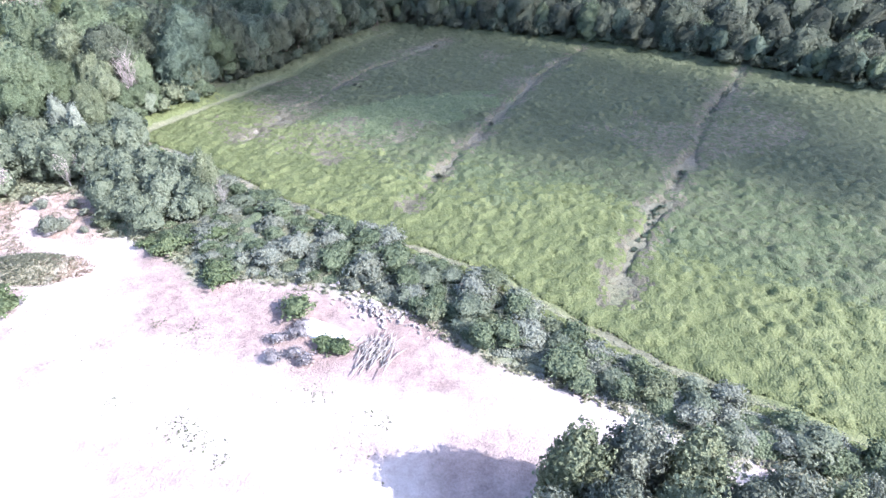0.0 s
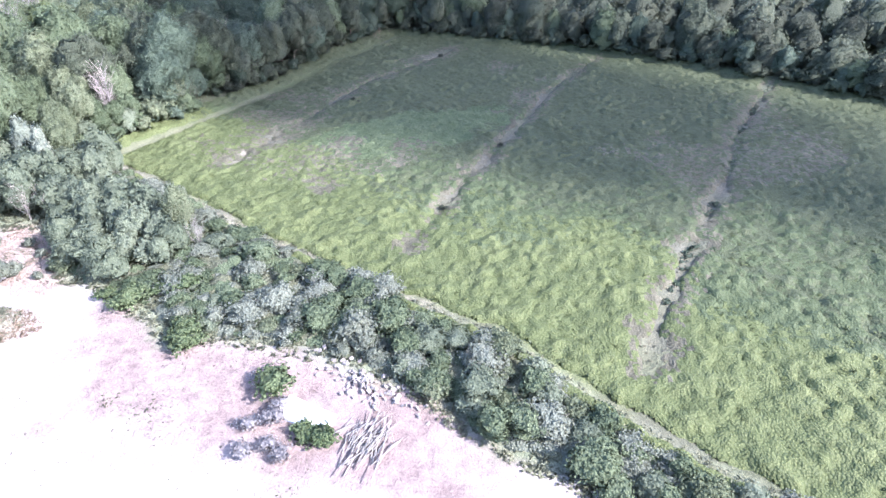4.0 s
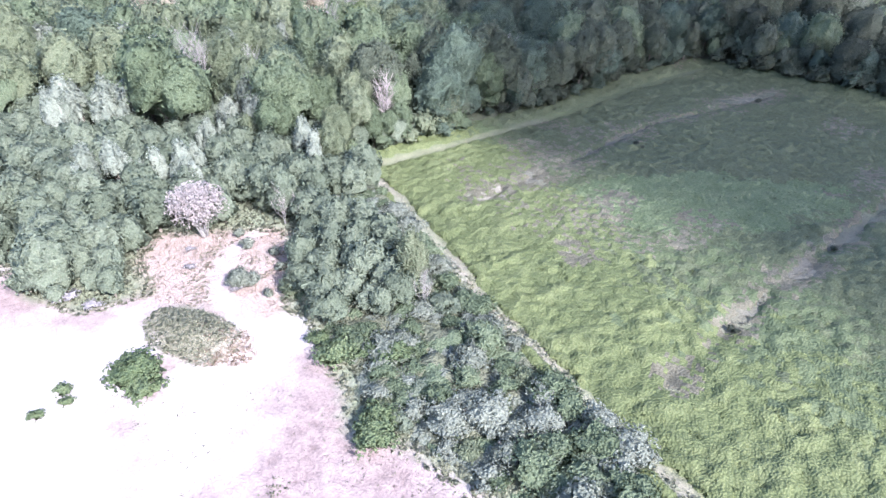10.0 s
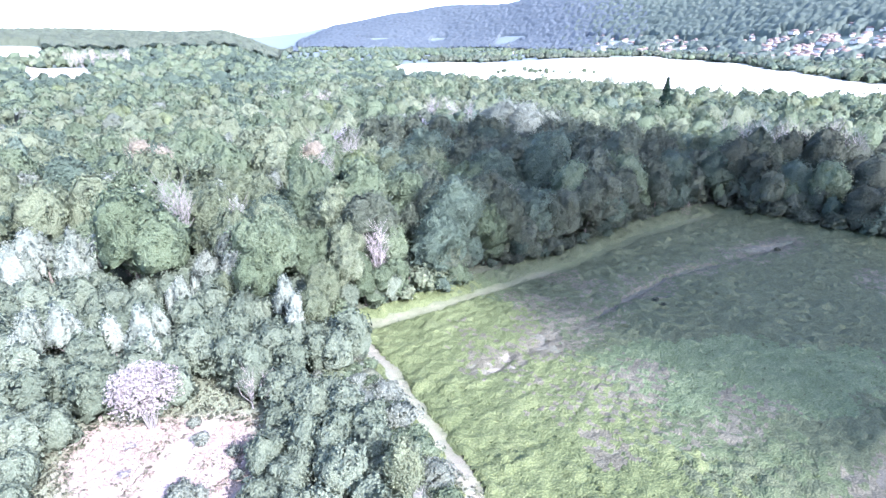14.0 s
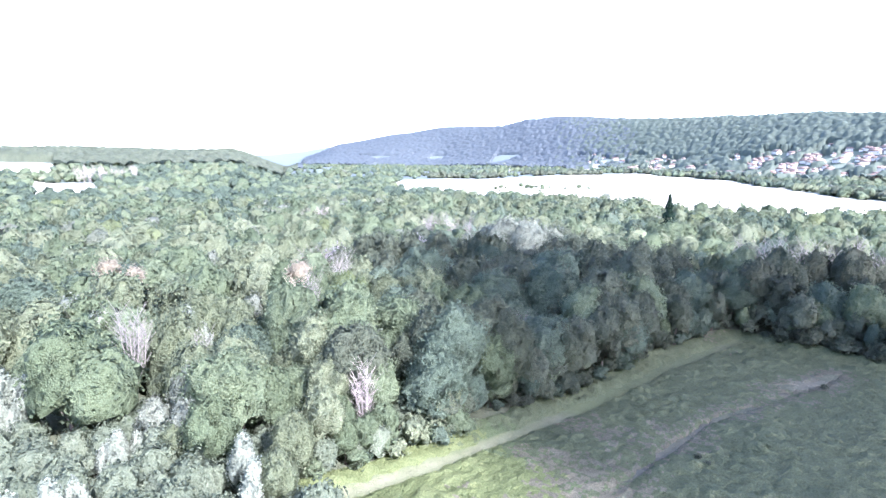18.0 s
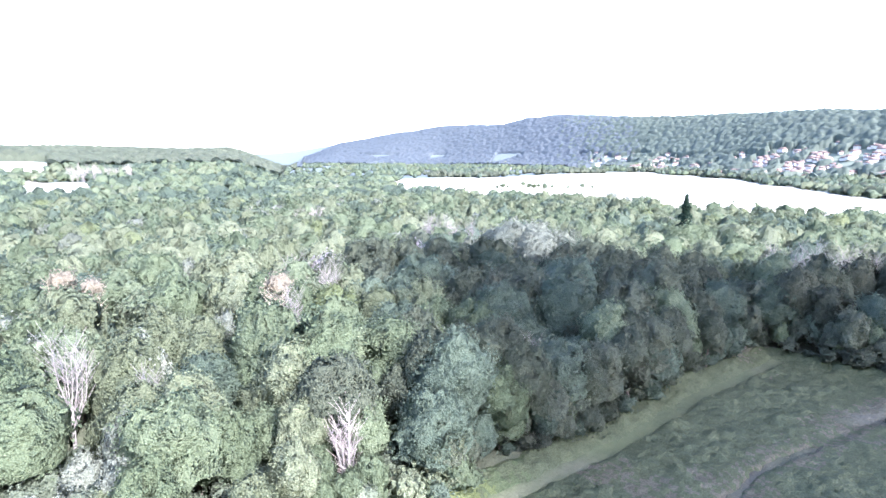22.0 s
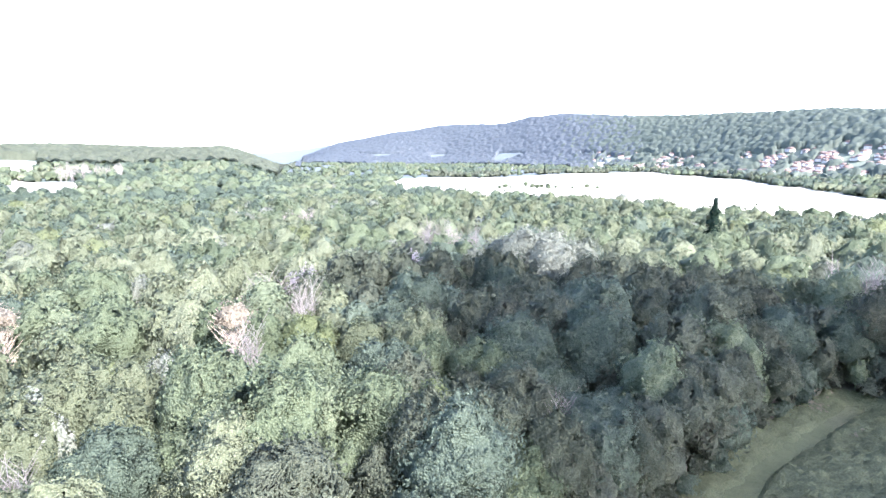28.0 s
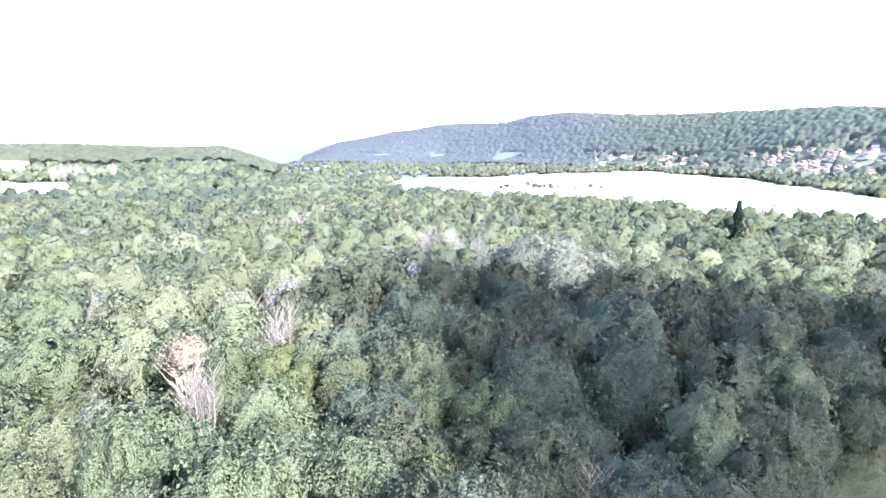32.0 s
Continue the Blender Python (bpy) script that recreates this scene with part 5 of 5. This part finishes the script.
east = smooth(-61, -54, mx) > rng.random(len(mx))
tufts("mound_plants", "rough olive-green plants on the mound", "verge", mx[hump & ~east], my[hump & ~east], 0.24, rng, 3, 1.4)
tufts("mound_plants", "dry reddish plants on the end of the mound", "rust", mx[hump & east], my[hump & east], 0.2, rng, 3, 1.4)
rusty = (inside(px, py, HEATH) > 0.3) & (segments_distance(px, py, FOOTPATH) > 1.2) & (wobble(px, py, 2.5) > -0.3)
tufts("heath_plants", "low reddish-brown heath plants beside the footpath", "rust", px[rusty], py[rusty], 0.18, rng, 3, 1.4)
dull = rusty & (wobble(px + 9, py, 4) > 0.15)
tufts("heath_grass", "dull green grass among the heath plants", "verge", px[dull], py[dull], 0.2, rng, 3, 1.4)

# ---------------------------------------------------------------- things on the lot
for x, y, k, sp in ((-61.5, 54.5, 2.0, 0), (-59, 53.5, 1.5, 1), (-63.5, 55, 1.4, 1), (-20.6, 55, 1.7, 0), (-33.5, 61, 1.6, 1), (-44, 68.3, 1.7, 0), (-47.5, 69, 1.1, 1), (-38, 71.5, 1.8, 1), (-40.5, 70.5, 1.3, 0), (-34.5, 62.8, 1.5, 0), (-14, 48.3, 1.15, 1), (-16, 49, 1.0, 0), (-67, 49, 0.7, 0), (-65, 48.2, 0.6, 1), (-66, 45.5, 0.6, 0)):
    place(SHRUB["weedy"][sp], USED, x, y, k, x * 41 % 360, 0.1, 0.72)
for x, y, k in ((-21.5, 46.5, 1.0), (-19.2, 47.3, 0.9), (-17.5, 46.2, 1.0), (-22, 49.5, 1.0), (-19.6, 50.5, 1.2), (-22.5, 55.5, 1.1), (-19.5, 52.4, 0.9), (-74, 71.5, 0.7), (-78, 75, 0.6), (-64, 71.5, 0.8), (-82, 58.5, 1.1), (-78, 59.5, 0.9)):
    place(SHRUB["heath"][int(abs(x)) % 2], USED, x, y, k, x * 41 % 360)


for x, y, k in ((-64.5, 72.2, 0.95), (-63.2, 73.4, 0.7), (-70.8, 79.6, 0.6), (-74.5, 81.5, 0.5), (-66, 80.5, 0.5), (-62.5, 78, 0.45), (-59.5, 72.8, 0.4)):
    place(SHRUB["grey"][int(abs(x)) % 3], USED, x, y, k, x * 41 % 360)


def bevelled_box(sx, sy, sz, bevel=0.04, jitter=0.0, g=None):
    bm = bmesh.new()
    bmesh.ops.create_cube(bm, size=1.0)
    for v in bm.verts:
        v.co = Vector((v.co.x * sx, v.co.y * sy, v.co.z * sz))
        if g is not None:
            v.co += Vector(g.normal(size=3) * jitter)
    if bevel:
        bmesh.ops.bevel(bm, geom=bm.edges[:], offset=bevel, segments=1, affect="EDGES")
    return bm


def bm_mesh(name, bm, mat):
    me = bpy.data.meshes.new(name)
    bm.to_mesh(me)
    bm.free()
    me.materials.append(mat)
    return me


slab = new("concrete_slab", bm_mesh("concrete_slab", bevelled_box(6.2, 2.7, 0.5, 0.06), CONCRETE))
slab.matrix_basis = pose(-16.4, 51.3, 0.2, 1.5, -1.0, -24)
tagged(slab, "long white concrete slab lying on the sand", "slab")

g = np.random.default_rng(41)
brush = new("brush_pile")
brush.matrix_basis = pose(-9.3, 48.4, 0, 0, 0, 0)
tagged(brush, "pile of bleached cut branches lying on the sand", "brush pile")
for n in range(70):
    l = g.uniform(1.6, 3.6)
    c = np.array([g.normal() * 1.2, g.normal() * 1.5, abs(g.normal()) * 0.35 + 0.12])
    a = g.normal() * 0.35 + 1.15
    e = np.array([math.cos(a), math.sin(a), g.normal() * 0.12])
    v, q = stick(c - e * l / 2, c + e * l / 2, 0.07, 0.035, 5)
    v[:, 2] = np.maximum(v[:, 2], 0.0)
    part("branch", mesh_np("branch", v, [q], DEADWOOD), brush)

blocks = [bm_mesh("stone", bevelled_box(g.uniform(0.25, 0.65), g.uniform(0.2, 0.5), g.uniform(0.15, 0.4), 0.04, 0.05, g), RUBBLE) for n in range(8)]
heap = new("rubble_heap")
heap.matrix_basis = pose(-10.5, 56, 0, 0, 0, -33)
tagged(heap, "low heap of pale grey rubble by the hedge", "rubble heap")
for n in range(130):
    x, y = g.normal() * 2.8, g.normal() * 1.2
    part("stone", blocks[n % 8], heap, "", pose(x, y, 0.1 + max(0, 0.7 - 0.1 * x * x - 0.35 * y * y) * g.uniform(0.2, 1), *(g.uniform(0, 360, 3))))

board = new("stack_of_boards")
board.matrix_basis = pose(19.6, 39.2, 0, 0, 0, -20)
tagged(board, "weathered boards stacked at the edge of the lot", "timber")
plank = bm_mesh("plank", bevelled_box(2.4, 0.22, 0.05, 0.01), PLANK)
for n in range(6):
    part("plank", plank, board, "", pose(g.normal() * 0.08, -0.25 + 0.25 * (n % 3), 0.08 + 0.06 * (n // 3), 0, 0, g.normal() * 2))
post = new("steel_post")
post.matrix_basis = pose(-13.6, 34.2, 0)
tagged(post, "thin dark upright steel post standing on the sand", "post")
t = lathe([((0, 0, -0.2), 0.05), ((0, 0, 2.4), 0.045), ((0, 0, 2.42), 0.0)], 8)
part("pole", mesh_np("pole", t[0], [t[1]], STEEL), post)


# ---------------------------------------------------------------- village
def make_house(w, l, h, seed):
    root = new("house")
    part("wall", bm_mesh("wall", bevelled_box(w, l, h, 0.05), PLASTER), root, "", pose(0, 0, h / 2))
    o, rise = 0.5, w * 0.36
    v = np.array([(-w / 2 - o, -l / 2 - o, h - 0.2), (w / 2 + o, -l / 2 - o, h - 0.2), (w / 2 + o, l / 2 + o, h - 0.2), (-w / 2 - o, l / 2 + o, h - 0.2), (0, -l / 2 - o, h + rise), (0, l / 2 + o, h + rise)])
    roof = part("roof", mesh_np("roof", v, [[(0, 3, 2, 1), (1, 2, 5, 4), (3, 0, 4, 5)], [(0, 1, 4), (2, 3, 5)]], ROOF), root)
    part("chimney", bm_mesh("chimney", bevelled_box(0.7, 0.9, 1.8, 0), PLASTER), roof, "", pose(w * 0.2, l * 0.2, h + rise * 0.8))
    pane = bm_mesh("window", bevelled_box(0.08, 1.2, 1.4, 0), STEEL)
    for sx in (-1, 1):
        for yy in (-0.28, 0.28):
            part("window", pane, root, "", pose(sx * (w / 2 + 0.02), l * yy, h * 0.55))
    return tagged(root, "pale house with a terracotta roof on the hillside", "house", "houses of the village")


HOUSES = [make_house(9, 12, 5.5, 1), make_house(10, 16, 6, 2), make_house(8, 10, 4.5, 3)]
rng = np.random.default_rng(51)
made = 0
while made < 290:
    up = rng.random() < 0.55
    a = rng.uniform(-12, -1) if up else rng.uniform(-4, 17)
    foot = float(np.interp(a, [-9, 0, 10, 30], [1050, 1250, 1700, 2500]))
    d = foot + rng.uniform(60, 440) if up else foot + rng.uniform(0, 250)
    x, y = HUB[0] - d * math.sin(math.radians(a)), HUB[1] + d * math.cos(math.radians(a))
    if far_fields(np.array([x]), np.array([y]))[0] > 0.2 or (d > foot - 30 and not cleared(np.array([x]), np.array([y]))[0]):
        continue
    place(HOUSES[rng.integers(3)], USED, x, y, rng.uniform(0.85, 1.2), rng.uniform(0, 360), 0.2)
    made += 1

# built kinds that found no place
for ob in [o for o in scene.objects if o.parent is None and o.type == "EMPTY" and o.get("label") and o not in USED and o.location.length < 0.01]:
    for child in list(ob.children_recursive) + [ob]:
        bpy.data.objects.remove(child)
